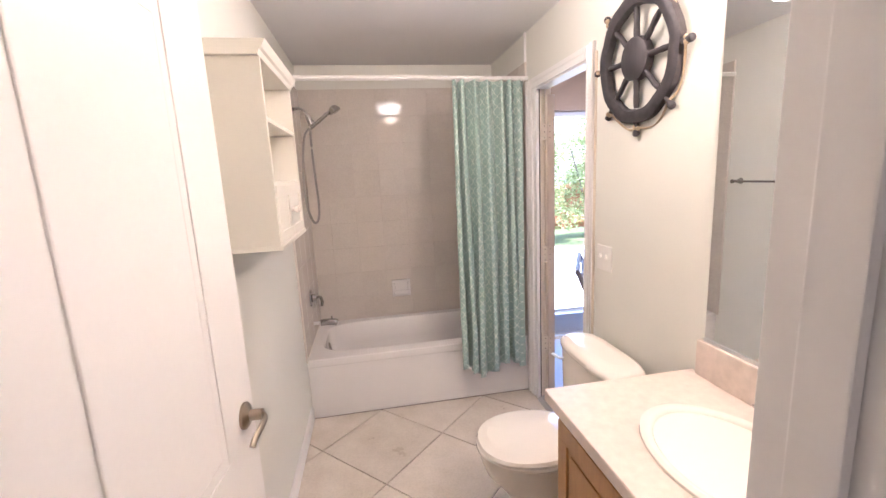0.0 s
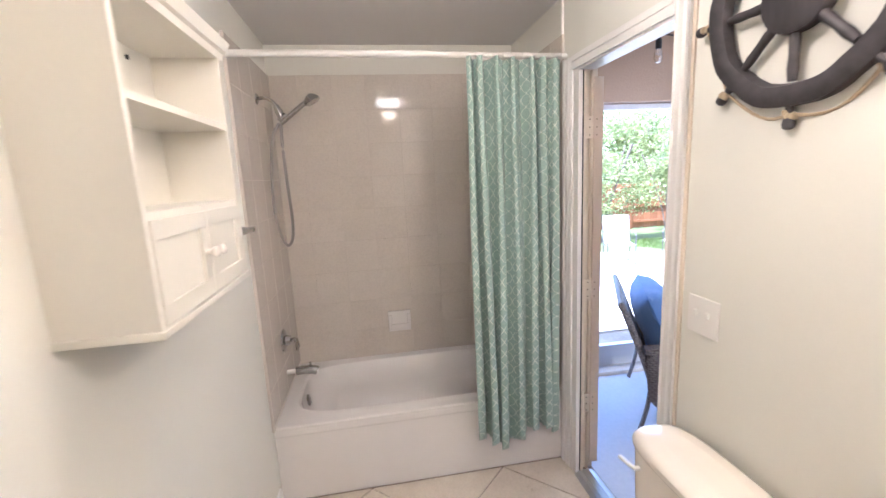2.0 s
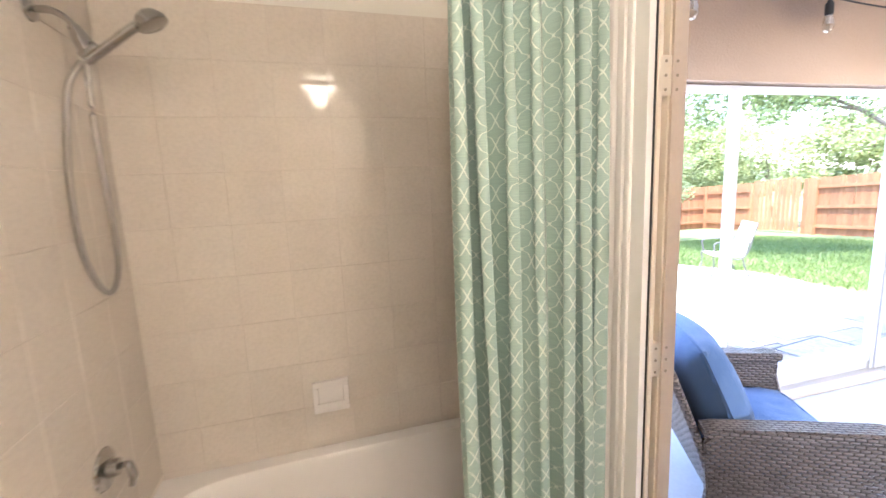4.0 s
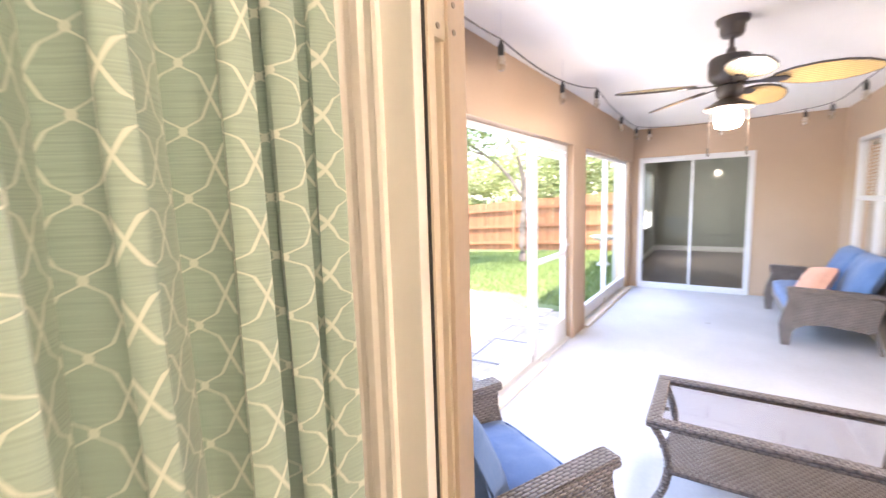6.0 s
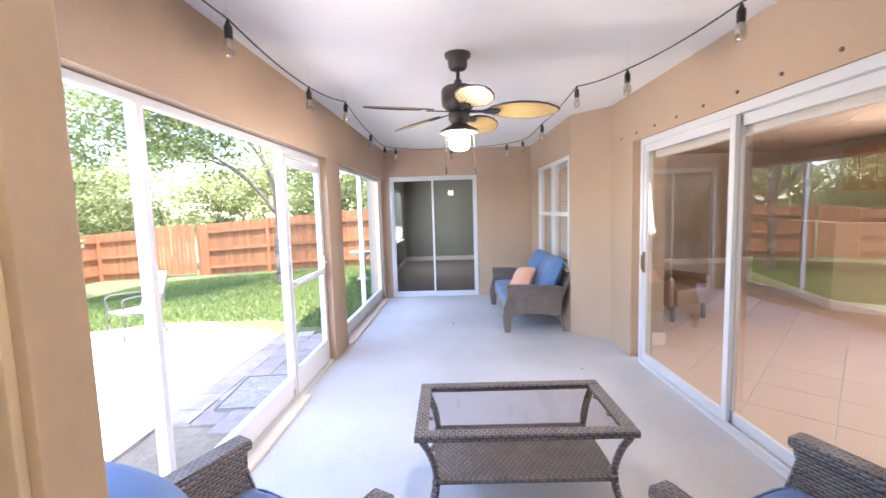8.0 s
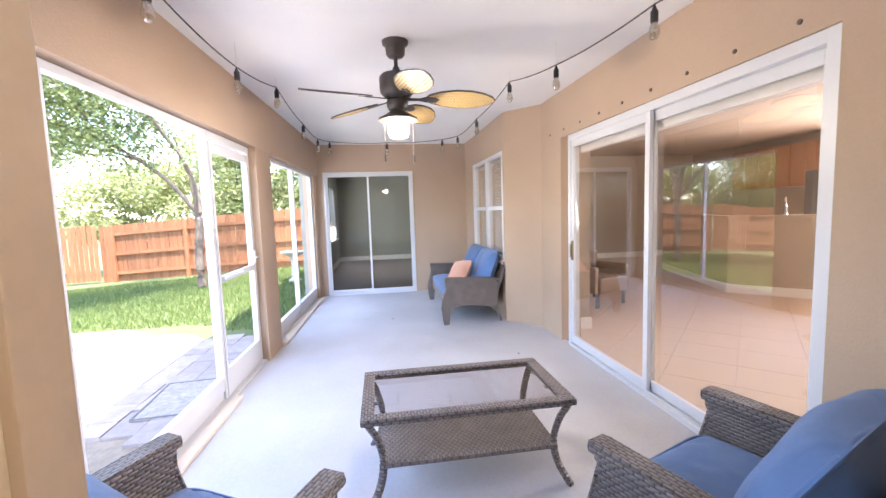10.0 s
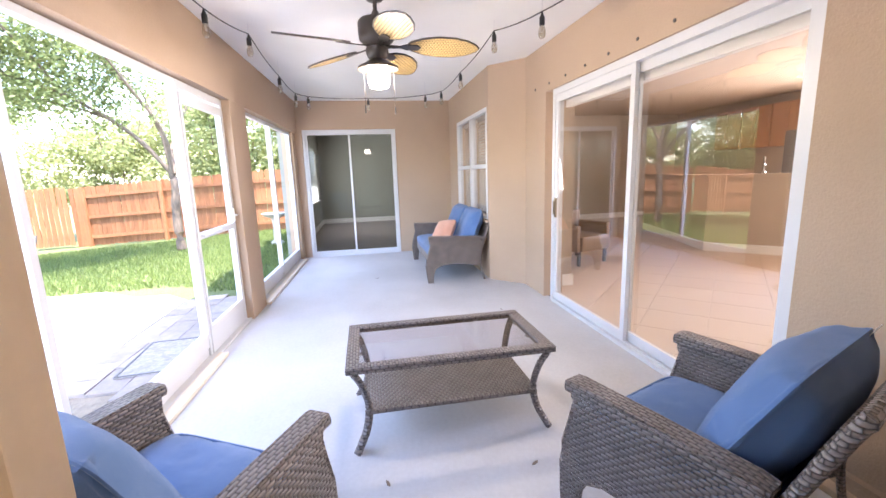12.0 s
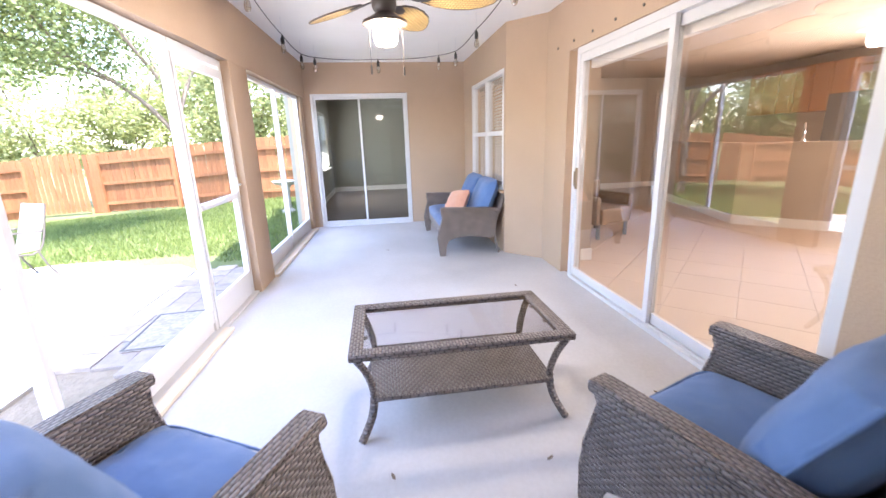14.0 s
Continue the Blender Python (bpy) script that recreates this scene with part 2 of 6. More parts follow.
M["tub"] = painted("white_enamel", (0.80, 0.775, 0.75), 0.12, 0.02, 30, 0.02)
M["ceramic"] = painted("bone_ceramic", (0.80, 0.75, 0.67), 0.08, 0.02, 30, 0.02)
M["counter"] = painted("laminate_counter", (0.70, 0.60, 0.52), 0.35, 0.10, 420, 0.05, 0.0005, 30)
M["grout"] = painted("grout", (0.21, 0.165, 0.125), 0.9, 0.1, 200, 0.4)
M["wall_grout"] = painted("wall_grout", (0.63, 0.575, 0.51), 0.7, 0.08, 200, 0.3)
M["wall_tile"] = tile_mat("wall_tile_glaze", (0.65, 0.595, 0.525), (0.70, 0.645, 0.575), 0.065, 0.03)
M["floor_tile"] = tile_mat("floor_tile_glaze", (0.55, 0.48, 0.39), (0.70, 0.63, 0.54), 0.28, 0.10, 4.0, 0.05)
M["room_tile"] = tile_mat("room_tile_glaze", (0.62, 0.49, 0.38), (0.66, 0.53, 0.42), 0.4, 0.02, 1.5, 0.05)
M["oak"] = wood("oak_cabinet", (0.34, 0.17, 0.06), (0.52, 0.29, 0.11), (1, 8, 1))
M["kitchen_wood"] = wood("kitchen_wood", (0.30, 0.13, 0.05), (0.45, 0.21, 0.08))
M["wheel"] = wood("dark_wheel_wood", (0.020, 0.018, 0.021), (0.062, 0.054, 0.056), (1, 6, 6), 0.5)
M["rope"] = cloth("hemp_rope", (0.38, 0.29, 0.18), (0.52, 0.42, 0.28))
M["chrome"] = metal("chrome", (0.44, 0.43, 0.42), 0.12)
M["hose"] = metal("steel_hose", (0.30, 0.285, 0.27), 0.32)
M["nickel"] = metal("antique_nickel", (0.36, 0.31, 0.24), 0.3)
M["alu_raw"] = metal("bare_aluminium", (0.7, 0.7, 0.7), 0.35)
M["mirror"] = metal("mirror_silver", (0.88, 0.90, 0.90), 0.08)
M["mirror"].node_tree.nodes["Principled BSDF"].inputs["Roughness"].default_value = 0.01
for l in list(M["mirror"].node_tree.links):
    if l.to_socket.name == "Roughness":
        M["mirror"].node_tree.links.remove(l)
M["curtain"] = trellis_cloth("trellis_curtain", (0.335, 0.455, 0.40), (0.57, 0.64, 0.56))
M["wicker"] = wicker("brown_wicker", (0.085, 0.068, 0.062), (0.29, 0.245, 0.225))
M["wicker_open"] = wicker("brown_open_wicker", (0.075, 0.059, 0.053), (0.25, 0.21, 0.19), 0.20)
M["blue"] = cloth("blue_cushion_cloth", (0.068, 0.145, 0.31), (0.105, 0.20, 0.41))
M["coral"] = cloth("coral_cushion_cloth", (0.62, 0.30, 0.20), (0.74, 0.42, 0.30))
M["bronze"] = painted("bronze_fan_enamel", (0.060, 0.050, 0.045), 0.35, 0.1, 80, 0.1)
M["black"] = painted("black_rubber", (0.02, 0.02, 0.02), 0.5, 0.1, 80, 0.1)
M["palm"] = wicker("palm_fan_blade", (0.54, 0.36, 0.14), (0.64, 0.46, 0.20), 0.0, 0.02, 0.02)
M["bath_glass"] = glow("dim_frosted_glass", (1, 0.86, 0.66), 2.3)
M["lamp_glass"] = glow("lit_frosted_glass", (1, 0.90, 0.72), 7)
M["clear"] = glass("clear_glass", (0.90, 0.90, 0.88), 2.7)
M["void"] = glass("pane_back", (0.97, 0.97, 0.97))
vn = M["void"].node_tree
for l in list(vn.links):
    if l.to_socket.name == "Fac":
        vn.links.remove(l)
vn.nodes["Mix Shader"].inputs[0].default_value = 0.0
M["bulb"] = glass("bulb_glass", (0.86, 0.82, 0.74))
vn = M["bulb"].node_tree
for l in list(vn.links):
    if l.to_socket.name == "Fac":
        vn.links.remove(l)
vn.nodes["Mix Shader"].inputs[0].default_value = 0.34
M["smoked"] = glass("smoked_glass", (0.72, 0.70, 0.72), 1.45)
M["tinted"] = glass("sun_screen_glass", (0.50, 0.52, 0.50), 1.5)
M["patio"] = painted("lanai_concrete", (0.565, 0.57, 0.585), 0.6, 0.14, 45, 0.35, 0.002, 1.1)
M["slab"] = painted("sunlit_concrete", (0.50, 0.475, 0.44), 0.9, 0.10, 60, 0.5, 0.003, 0.8)
M["paver"] = tile_mat("paver_stone", (0.24, 0.21, 0.19), (0.36, 0.31, 0.28), 0.85, 0.3, 8, 0.5)
M["soil"] = painted("soil_and_turf", (0.10, 0.13, 0.045), 0.95, 0.35, 22, 0.9, 0.02, 1.2)
M["tan_leather"] = painted("tan_leather", (0.25, 0.165, 0.095), 0.5, 0.12, 40, 0.2)
M["dirt"] = painted("dry_dirt", (0.27, 0.225, 0.165), 0.95, 0.35, 22, 0.9, 0.015, 2.5)
M["grass"] = leaf_mat("grass_blades", (0.085, 0.14, 0.035), (0.21, 0.275, 0.09))
M["leaf"] = leaf_mat("tree_leaves", (0.12, 0.165, 0.055), (0.31, 0.355, 0.15))
M["leaf_pale"] = leaf_mat("pale_bush_leaves", (0.20, 0.24, 0.09), (0.40, 0.43, 0.20))
M["bark"] = wood("tree_bark", (0.10, 0.075, 0.055), (0.24, 0.19, 0.15), (9, 9, 1), 0.9)
M["fence"] = wood("cedar_fence", (0.215, 0.082, 0.034), (0.35, 0.158, 0.074), (8, 8, 1), 0.8, 0.35)
M["carpet"] = cloth("dark_carpet", (0.10, 0.075, 0.06), (0.15, 0.12, 0.10), 0.95, 300)
M["room_wall"] = painted("room_wall_paint", (0.41, 0.33, 0.25), 0.7, 0.04, 120, 0.3)
M["dark_wall"] = painted("grey_room_paint", (0.30, 0.31, 0.27), 0.7, 0.04, 120, 0.3)
M["blind"] = painted("blind_vinyl", (0.72, 0.71, 0.68), 0.5, 0.03, 60, 0.05)
M["plastic"] = painted("white_plastic", (0.80, 0.78, 0.74), 0.3, 0.02, 60, 0.03)
M["sling"] = cloth("pale_sling_fabric", (0.50, 0.50, 0.48), (0.62, 0.62, 0.60))
M["steel_dark"] = painted("dark_steel_paint", (0.08, 0.075, 0.07), 0.4, 0.1, 90, 0.1)
M["mat"] = painted("door_mat_rubber", (0.34, 0.31, 0.30), 0.9, 0.4, 40, 0.7, 0.004, 25)


# ---- builders ----
def box(bm, x0, x1, y0, y1, z0, z1, bevel=0.0, seg=2):
    g = bmesh.ops.create_cube(bm, size=1.0, matrix=Matrix.Translation(((x0 + x1) / 2, (y0 + y1) / 2, (z0 + z1) / 2)) @ Matrix.Diagonal((abs(x1 - x0), abs(y1 - y0), abs(z1 - z0), 1)))
    if bevel:
        es = list({e for v in g["verts"] for e in v.link_edges})
        bmesh.ops.bevel(bm, geom=es, offset=bevel, segments=seg, affect="EDGES", profile=0.6)
    return bm


def cyl(bm, a, b, r0, r1=None, seg=16, caps=True):
    a, b = Vector(a), Vector(b)
    d = b - a
    m = Matrix.Translation((a + b) / 2) @ d.to_track_quat("Z", "Y").to_matrix().to_4x4()
    bmesh.ops.create_cone(bm, cap_ends=caps, segments=seg, radius1=r0, radius2=r0 if r1 is None else r1, depth=d.length, matrix=m)
    return bm


def lathe(bm, profile, centre=(0, 0, 0), seg=28, sx=1.0, sy=1.0):
    """profile: (radius, z) from bottom to top, turned about z."""
    rings = []
    for r, z in profile:
        rings.append([bm.verts.new((centre[0] + sx * r * math.cos(2 * math.pi * i / seg), centre[1] + sy * r * math.sin(2 * math.pi * i / seg), centre[2] + z)) for i in range(seg)])
    for lo, hi in zip(rings, rings[1:]):
        for i in range(seg):
            bm.faces.new((lo[i], lo[(i + 1) % seg], hi[(i + 1) % seg], hi[i]))
    for ring, flip in ((rings[0], True), (rings[-1], False)):
        if profile[0 if flip else -1][0] > 1e-4:
            bm.faces.new(ring[::-1] if flip else ring)
    return bm


def sweep(bm, pts, rx, ry=None, seg=10, square=False, radii=None):
    """A tube or strip along points; square gives a rectangular section of half-widths rx, ry."""
    ry = rx if ry is None else ry
    pts = [Vector(p) for p in pts]
    rings = []
    up = Vector((0, 0, 1))
    for i, p in enumerate(pts):
        d = (pts[min(i + 1, len(pts) - 1)] - pts[max(i - 1, 0)]).normalized()
        side = d.cross(up)
        if side.length < 0.05:
            side = d.cross(Vector((0, 1, 0)))
        side.normalize()
        nrm = side.cross(d).normalized()
        k = radii[i] if radii else 1.0
        if square:
            ring = [p + side * (sx * rx * k) + nrm * (sy * ry * k) for sx, sy in ((1, 1), (-1, 1), (-1, -1), (1, -1))]
        else:
            ring = [p + side * (math.cos(2 * math.pi * j / seg) * rx * k) + nrm * (math.sin(2 * math.pi * j / seg) * ry * k) for j in range(seg)]
        rings.append([bm.verts.new(v) for v in ring])
    n = len(rings[0])
    for lo, hi in zip(rings, rings[1:]):
        for i in range(n):
            bm.faces.new((lo[i], lo[(i + 1) % n], hi[(i + 1) % n], hi[i]))
    bm.faces.new(rings[0][::-1])
    bm.faces.new(rings[-1])
    return bm


def curve_pts(pts, n=8):
    """Smooth points through the given ones."""
    p = [Vector(q) for q in pts]
    p = [p[0] * 2 - p[1], *p, p[-1] * 2 - p[-2]]
    out = []
    for i in range(1, len(p) - 2):
        for k in range(n):
            t = k / n
            out.append(0.5 * (2 * p[i] + (p[i + 1] - p[i - 1]) * t + (2 * p[i - 1] - 5 * p[i] + 4 * p[i + 1] - p[i + 2]) * t * t + (3 * p[i] - p[i - 1] - 3 * p[i + 1] + p[i + 2]) * t ** 3))
    return [*out, p[-2]]


def slab(bm, outline, axis, lo, hi, bevel=0.0):
    """A flat outline (list of 2D points) given thickness along axis x, y or z."""
    def at(p, h):
        return {"x": (h, p[0], p[1]), "y": (p[0], h, p[1]), "z": (p[0], p[1], h)}[axis]
    a = [bm.verts.new(at(p, lo)) for p in outline]
    b = [bm.verts.new(at(p, hi)) for p in outline]
    faces = [bm.faces.new(a), bm.faces.new(b)]
    n = len(outline)
    for i in range(n):
        faces.append(bm.faces.new((a[i], a[(i + 1) % n], b[(i + 1) % n], b[i])))
    bmesh.ops.recalc_face_normals(bm, faces=faces)
    if bevel:
        es = list({e for f in faces[:2] for e in f.edges})
        bmesh.ops.bevel(bm, geom=es, offset=bevel, segments=2, affect="EDGES")
    return bm


def metre_uv(bm):
    uv = bm.loops.layers.uv.verify()
    for f in bm.faces:
        n = f.normal
        a = max(range(3), key=lambda i: abs(n[i]))
        for l in f.loops:
            c = l.vert.co
            l[uv].uv = ((c.y, c.z), (c.x, c.z), (c.x, c.y))[a]


def mesh_of(name, bm, mat, smooth=False, uv=True):
    bm.normal_update()
    if uv and len(bm.loops.layers.uv) == 0:
        metre_uv(bm)
    if smooth:                                  # broad plane faces stay flat between their rounded edges
        flags = [not (max(abs(c) for c in f.normal) > 0.9995 and f.calc_area() > 0.0006) for f in bm.faces]
    me = bpy.data.meshes.new(name)
    bm.to_mesh(me)
    bm.free()
    me.materials.append(M[mat] if isinstance(mat, str) else mat)
    if smooth:
        me.set_sharp_from_angle(angle=radians(40))
        me.polygons.foreach_set("use_smooth", flags)
    return me


def part(name, bm, mat, parent, label="", smooth=True):
    ob = new(name, mesh_of(name, bm, mat, smooth))
    ob.parent = parent
    return tagged(ob, label)


def thing(name, m, label, category, group=""):
    ob = new(name)
    ob.empty_display_size = 0.1
    ob.matrix_world = m if isinstance(m, Matrix) else Matrix.Translation(m)
    return tagged(ob, label, category, group)


def solo(name, bm, mat, label, category, smooth=True, group=""):
    return tagged(new(name, mesh_of(name, bm, mat, smooth)), label, category, group)


def structure(name, bm, mat, label="", smooth=False, parent=None):
    ob = new(name, mesh_of(name, bm, mat, smooth))
    ob.parent = parent
    return tagged(ob, label, "", "", "structure")


def B():
    return bmesh.new()


def boxes(rows, bevel=0.0):
    bm = B()
    for r in rows:
        box(bm, *r, bevel=bevel)
    return bm


def pane(x0, x1, y0, y1, z0, z1, mat, parent, axis, label=""):
    """A glass pane: its outer face mirrors, the other faces let light through."""
    ob = part("pane", boxes([(x0, x1, y0, y1, z0, z1)]), mat, parent, label, smooth=False)
    ob.data.materials.append(M["void"])
    for f in ob.data.polygons:
        f.material_index = 0 if f.normal.dot(Vector(axis)) > 0.9 else 1
    ob.visible_shadow = False
    return ob

# ---- bathroom: structure ----
BZ, LZ, LC = 2.40, -0.05, 2.58        # bathroom ceiling, lanai floor, lanai ceiling
WX = 1.635                            # outer face of the wall between bathroom and lanai
structure("floor_bathroom", boxes([(-0.1, WX, 0.5, 3.9, -0.2, -0.008)]), "grout", "grout bed under diagonal floor tiles")
structure("ceiling_bathroom", boxes([(-0.1, WX, 0.5, 3.9, BZ, BZ + 0.1)]), "ceiling", "white textured bathroom ceiling")
structure("wall_left", boxes([(-0.12, 0, 0.5, 3.9, -0.2, BZ)]), "bath_wall", "pale painted bathroom wall")
structure("wall_tub_end", boxes([(-0.12, WX, 3.765, 3.9, -0.2, BZ)]), "bath_wall", "pale painted wall behind the tub")
structure("wall_door", boxes([(1.52, 1.585, 0.5, 2.165, -0.2, BZ), (1.52, WX, 2.905, 3.765, -0.2, BZ), (1.52, 1.585, 2.165, 2.905, 2.055, BZ)]), "bath_wall", "pale painted wall with the porch doorway")
structure("wall_entry", boxes([(-0.12, 0.045, 0.60, 0.72, -0.2, BZ), (0.90, 1.52, 0.60, 0.72, -0.2, BZ), (0.045, 0.90, 0.60, 0.72, 2.06, BZ)]), "bath_wall", "pale painted wall with the entry doorway")

# hall behind the camera, plain
structure("floor_hall", boxes([(-1.2, 2.2, -2.2, 0.5, -0.2, 0.0), (0.06, 0.87, 0.5, 0.72, -0.008, 0.0)]), "floor_tile")
structure("ceiling_hall", boxes([(-1.2, 2.2, -2.2, 0.5, BZ, BZ + 0.1)]), "ceiling")
structure("wall_hall", boxes([(-1.3, -1.2, -2.2, 0.6, -0.2, BZ), (2.2, 2.3, -2.2, 0.6, -0.2, BZ), (-1.3, 2.3, -2.3, -2.2, -0.2, BZ), (-1.2, -0.12, 0.5, 0.6, -0.2, BZ), (1.635, 2.2, 0.5, 0.6, -0.2, BZ)]), "bath_wall")

# entry door frame
f = thing("door_frame", (0.475, 0.66, 0), "white painted wooden door frame of the bathroom entry", "door frame")
tagged(f, kind="structure")
part("jamb", boxes([(0.405, 0.427, -0.067, 0.067, 0, 2.06)], 0.002), "white", f)
part("jamb", boxes([(-0.415, -0.393, -0.067, 0.067, 0, 2.06)], 0.002), "white", f)
part("head", boxes([(-0.393, 0.405, -0.067, 0.067, 2.035, 2.06)], 0.002), "white", f)
part("stop", boxes([(0.392, 0.405, -0.03, 0.02, 0, 2.035)], 0.003), "white", f)
for s, y0 in ((1, 0.062), (-1, -0.078)):
    part("casing", boxes([(0.418, 0.485, y0, y0 + 0.016, 0, 2.12), (0.425, 0.452, y0 - 0.004 * s, y0 + 0.016 - 0.004 * s + 0.006, 0, 2.10)], 0.003), "white", f)
    part("casing", boxes([(-0.455, -0.405, y0, y0 + 0.016, 0, 2.12)], 0.003), "white", f)
    part("casing", boxes([(-0.455, 0.485, y0, y0 + 0.015, 2.05, 2.12)], 0.003), "white", f)


# entry door, open along the left wall
def panel_door(name, m, w, h, label):
    d = thing(name, m, label, "door")
    tagged(d, kind="structure")
    bm = B()
    box(bm, 0, w, -0.0145, 0.0145, 0.01, h)                     # core
    st, rails = 0.17, [(0.01, 0.23), (0.80, 0.93), (h - 0.14, h)]
    for y0, y1 in ((-0.0185, -0.0145), (0.0145, 0.0185)):
        for x0, x1 in ((0, st), (w - st, w)):
            box(bm, x0, x1, y0, y1, 0.01, h, 0.0015, 1)
        for z0, z1 in rails:
            box(bm, 0, w, y0 * 0.995, y1 * 0.995, z0, z1, 0.0015, 1)
        for z0, z1 in zip([r[1] for r in rails[:-1]], [r[0] for r in rails[1:]]):
            for x0, x1 in ((st, w - st),):
                box(bm, x0 + 0.03, x1 - 0.03, y0 * 0.99, y1 * 0.99, z0 + 0.03, z1 - 0.03, 0.0035, 1)
    part("leaf", bm, "white", d)
    return d


door = panel_door("door_entry", pose(0.075, 0.735, 0, 0, 0, 86.5), 0.72, 2.03, "white moulded panel door standing open along the wall")
hd = part("door_handle", lathe(B(), [(0.033, 0), (0.033, 0.006), (0.026, 0.012), (0.014, 0.016), (0.014, 0.045)], (0, 0, 0)), "nickel", door, "antique nickel lever handle")
hd.matrix_basis = pose(0.655, -0.0185, 0.985, 90, 0, 0)
lv = part("lever", sweep(B(), curve_pts([(0, 0, 0.045), (-0.02, 0, 0.056), (-0.055, -0.002, 0.058), (-0.085, -0.012, 0.052), (-0.10, -0.022, 0.050)], 5), 0.009, 0.007), "nickel", hd)

# doorway to the porch: casing, jambs, hinge strip, threshold
pf = thing("door_frame_porch", (1.52, 2.57, 0), "cream painted exterior door frame with hinge plates, door opened right back", "door frame")
tagged(pf, kind="structure")


def casing_profile(y0, y1, z1):
    bm = B()
    s = 1 if y1 > y0 else -1
    w = abs(y1 - y0)
    outline = [(0, 0), (-0.012, 0.0), (-0.014, 0.006), (-0.009, 0.011), (-0.0095, 0.022), (-0.015, 0.028), (-0.016, 0.040), (-0.011, 0.046), (-0.011, 0.056), (-0.019, 0.064), (-0.021, 0.074), (-0.018, w - 0.006), (-0.012, w), (0, w)]
    slab(bm, [(x, y0 + s * v) for x, v in outline], "z", 0, z1)
    return bm


part("casing", casing_profile(0.335, 0.43, 2.10), "white", pf, smooth=False)
part("casing", casing_profile(-0.325, -0.39, 2.10), "white", pf, smooth=False)
part("casing", boxes([(-0.014, 0, -0.32, 0.335, 2.04, 2.10), (-0.019, -0.013, -0.32, 0.335, 2.072, 2.094)], 0.002), "white", pf)
part("jamb", boxes([(-0.004, 0.016, 0.286, 0.336, 0, 2.055)], 0.002), "white", pf)
part("jamb", slab(B(), [(-0.004, -0.322), (0.012, -0.322), (0.066, -0.402), (-0.004, -0.402)], "z", 0, 2.055), "cream", pf)
part("head", boxes([(-0.004, 0.075, -0.322, 0.286, 2.03, 2.055)], 0.002), "white", pf)
part("weatherstrip", boxes([(0.016, 0.022, 0.285, 0.325, 0.01, 2.03)], 0.001), "black", pf)
part("hinge_strip", boxes([(0.022, 0.036, 0.281, 0.333, 0.01, 2.03), (0.036, 0.066, 0.312, 0.333, 0.01, 2.03), (0.064, 0.071, 0.290, 0.333, 0.01, 2.03)], 0.0015), "cream", pf)
part("door_edge", boxes([(0.0715, 0.117, 0.283, 0.333, 0.06, 2.00)], 0.002), "cream_shaded", pf, "cream painted edge of the outer frame, shade put into its colour")
part("reveal", boxes([(0.022, 0.1148, 0.3335, 0.3348, 0.0, 2.05)]), "cream", pf)
for zz in (1.78, 1.01, 0.40):
    hp = part("hinge", boxes([(0.037, 0.0715, 0.287, 0.311, zz - 0.05, zz + 0.05)], 0.003), "cream", pf)
    bm = B()
    for dz in (-0.035, 0.0, 0.035):
        cyl(bm, (0.085, 0.2835, zz + dz), (0.085, 0.2815, zz + dz), 0.004, seg=10)
        cyl(bm, (0.052, 0.2875, zz + dz), (0.052, 0.2855, zz + dz), 0.004, seg=10)
    part("screw", bm, "nickel", hp)
th = part("threshold", slab(B(), [(-0.01, 0), (0.01, 0.018), (0.03, 0.022), (0.06, 0.022), (0.09, 0.016), (0.115, -0.01), (0.115, -0.05), (-0.01, -0.05)], "y", -0.322, 0.286), "alu_raw", pf, "ribbed aluminium threshold", smooth=False)
for k in range(5):
    part("rib", boxes([(0.030 + k * 0.008, 0.033 + k * 0.008, -0.322, 0.286, 0.020, 0.026)], 0.001), "alu_raw", th)

structure("baseboard_left", slab(B(), [(0, 0), (0.013, 0), (0.013, 0.075), (0.009, 0.088), (0.004, 0.095), (0, 0.095)], "y", 0.8, 2.985), "white", "white painted baseboard")
structure("baseboard_door_wall", boxes([(1.507, 1.52, 1.53, 2.17, 0, 0.095)], 0.003), "white", "white painted baseboard")

# ---- tub alcove ----
tub = thing("bathtub", (0.76, 3.375, 0), "white enamelled alcove bathtub with a stepped apron", "bathtub")
bm = B()
X0, X1, Y0, Y1, RIM = -0.757, 0.757, -0.375, 0.372, 0.408
n = 40


def rrect(ax, ay, cx, cy, r, z, bm, n=n):
    out = []
    for i in range(n):
        a = 2 * math.pi * (i + 0.5) / n
        c, s = math.cos(a), math.sin(a)
        e = 0.42 if r else 0.02
        out.append(bm.verts.new((cx + ax * math.copysign(abs(c) ** e, c), cy + ay * math.copysign(abs(s) ** e, s), z)))
    return out


rings = [rrect(0.757, 0.373, 0, 0, 0, RIM - 0.03, bm), rrect(0.757, 0.373, 0, 0, 0, RIM - 0.006, bm), rrect(0.75, 0.366, 0, 0, 0, RIM, bm), rrect(0.685, 0.292, 0.0, 0.01, 1, RIM, bm), rrect(0.672, 0.280, 0.0, 0.01, 1, RIM - 0.012, bm),
         rrect(0.635, 0.255, -0.02, 0.01, 1, 0.25, bm), rrect(0.60, 0.225, -0.04, 0.01, 1, 0.13, bm), rrect(0.54, 0.18, -0.05, 0.01, 1, 0.095, bm), rrect(0.2, 0.07, -0.05, 0.01, 1, 0.09, bm)]
for a, b in zip(rings, rings[1:]):
    for i in range(n):
        bm.faces.new((a[i], a[(i + 1) % n], b[(i + 1) % n], b[i]))
bm.faces.new(rings[-1])
bmesh.ops.recalc_face_normals(bm, faces=bm.faces)
part("basin", bm, "tub", tub)
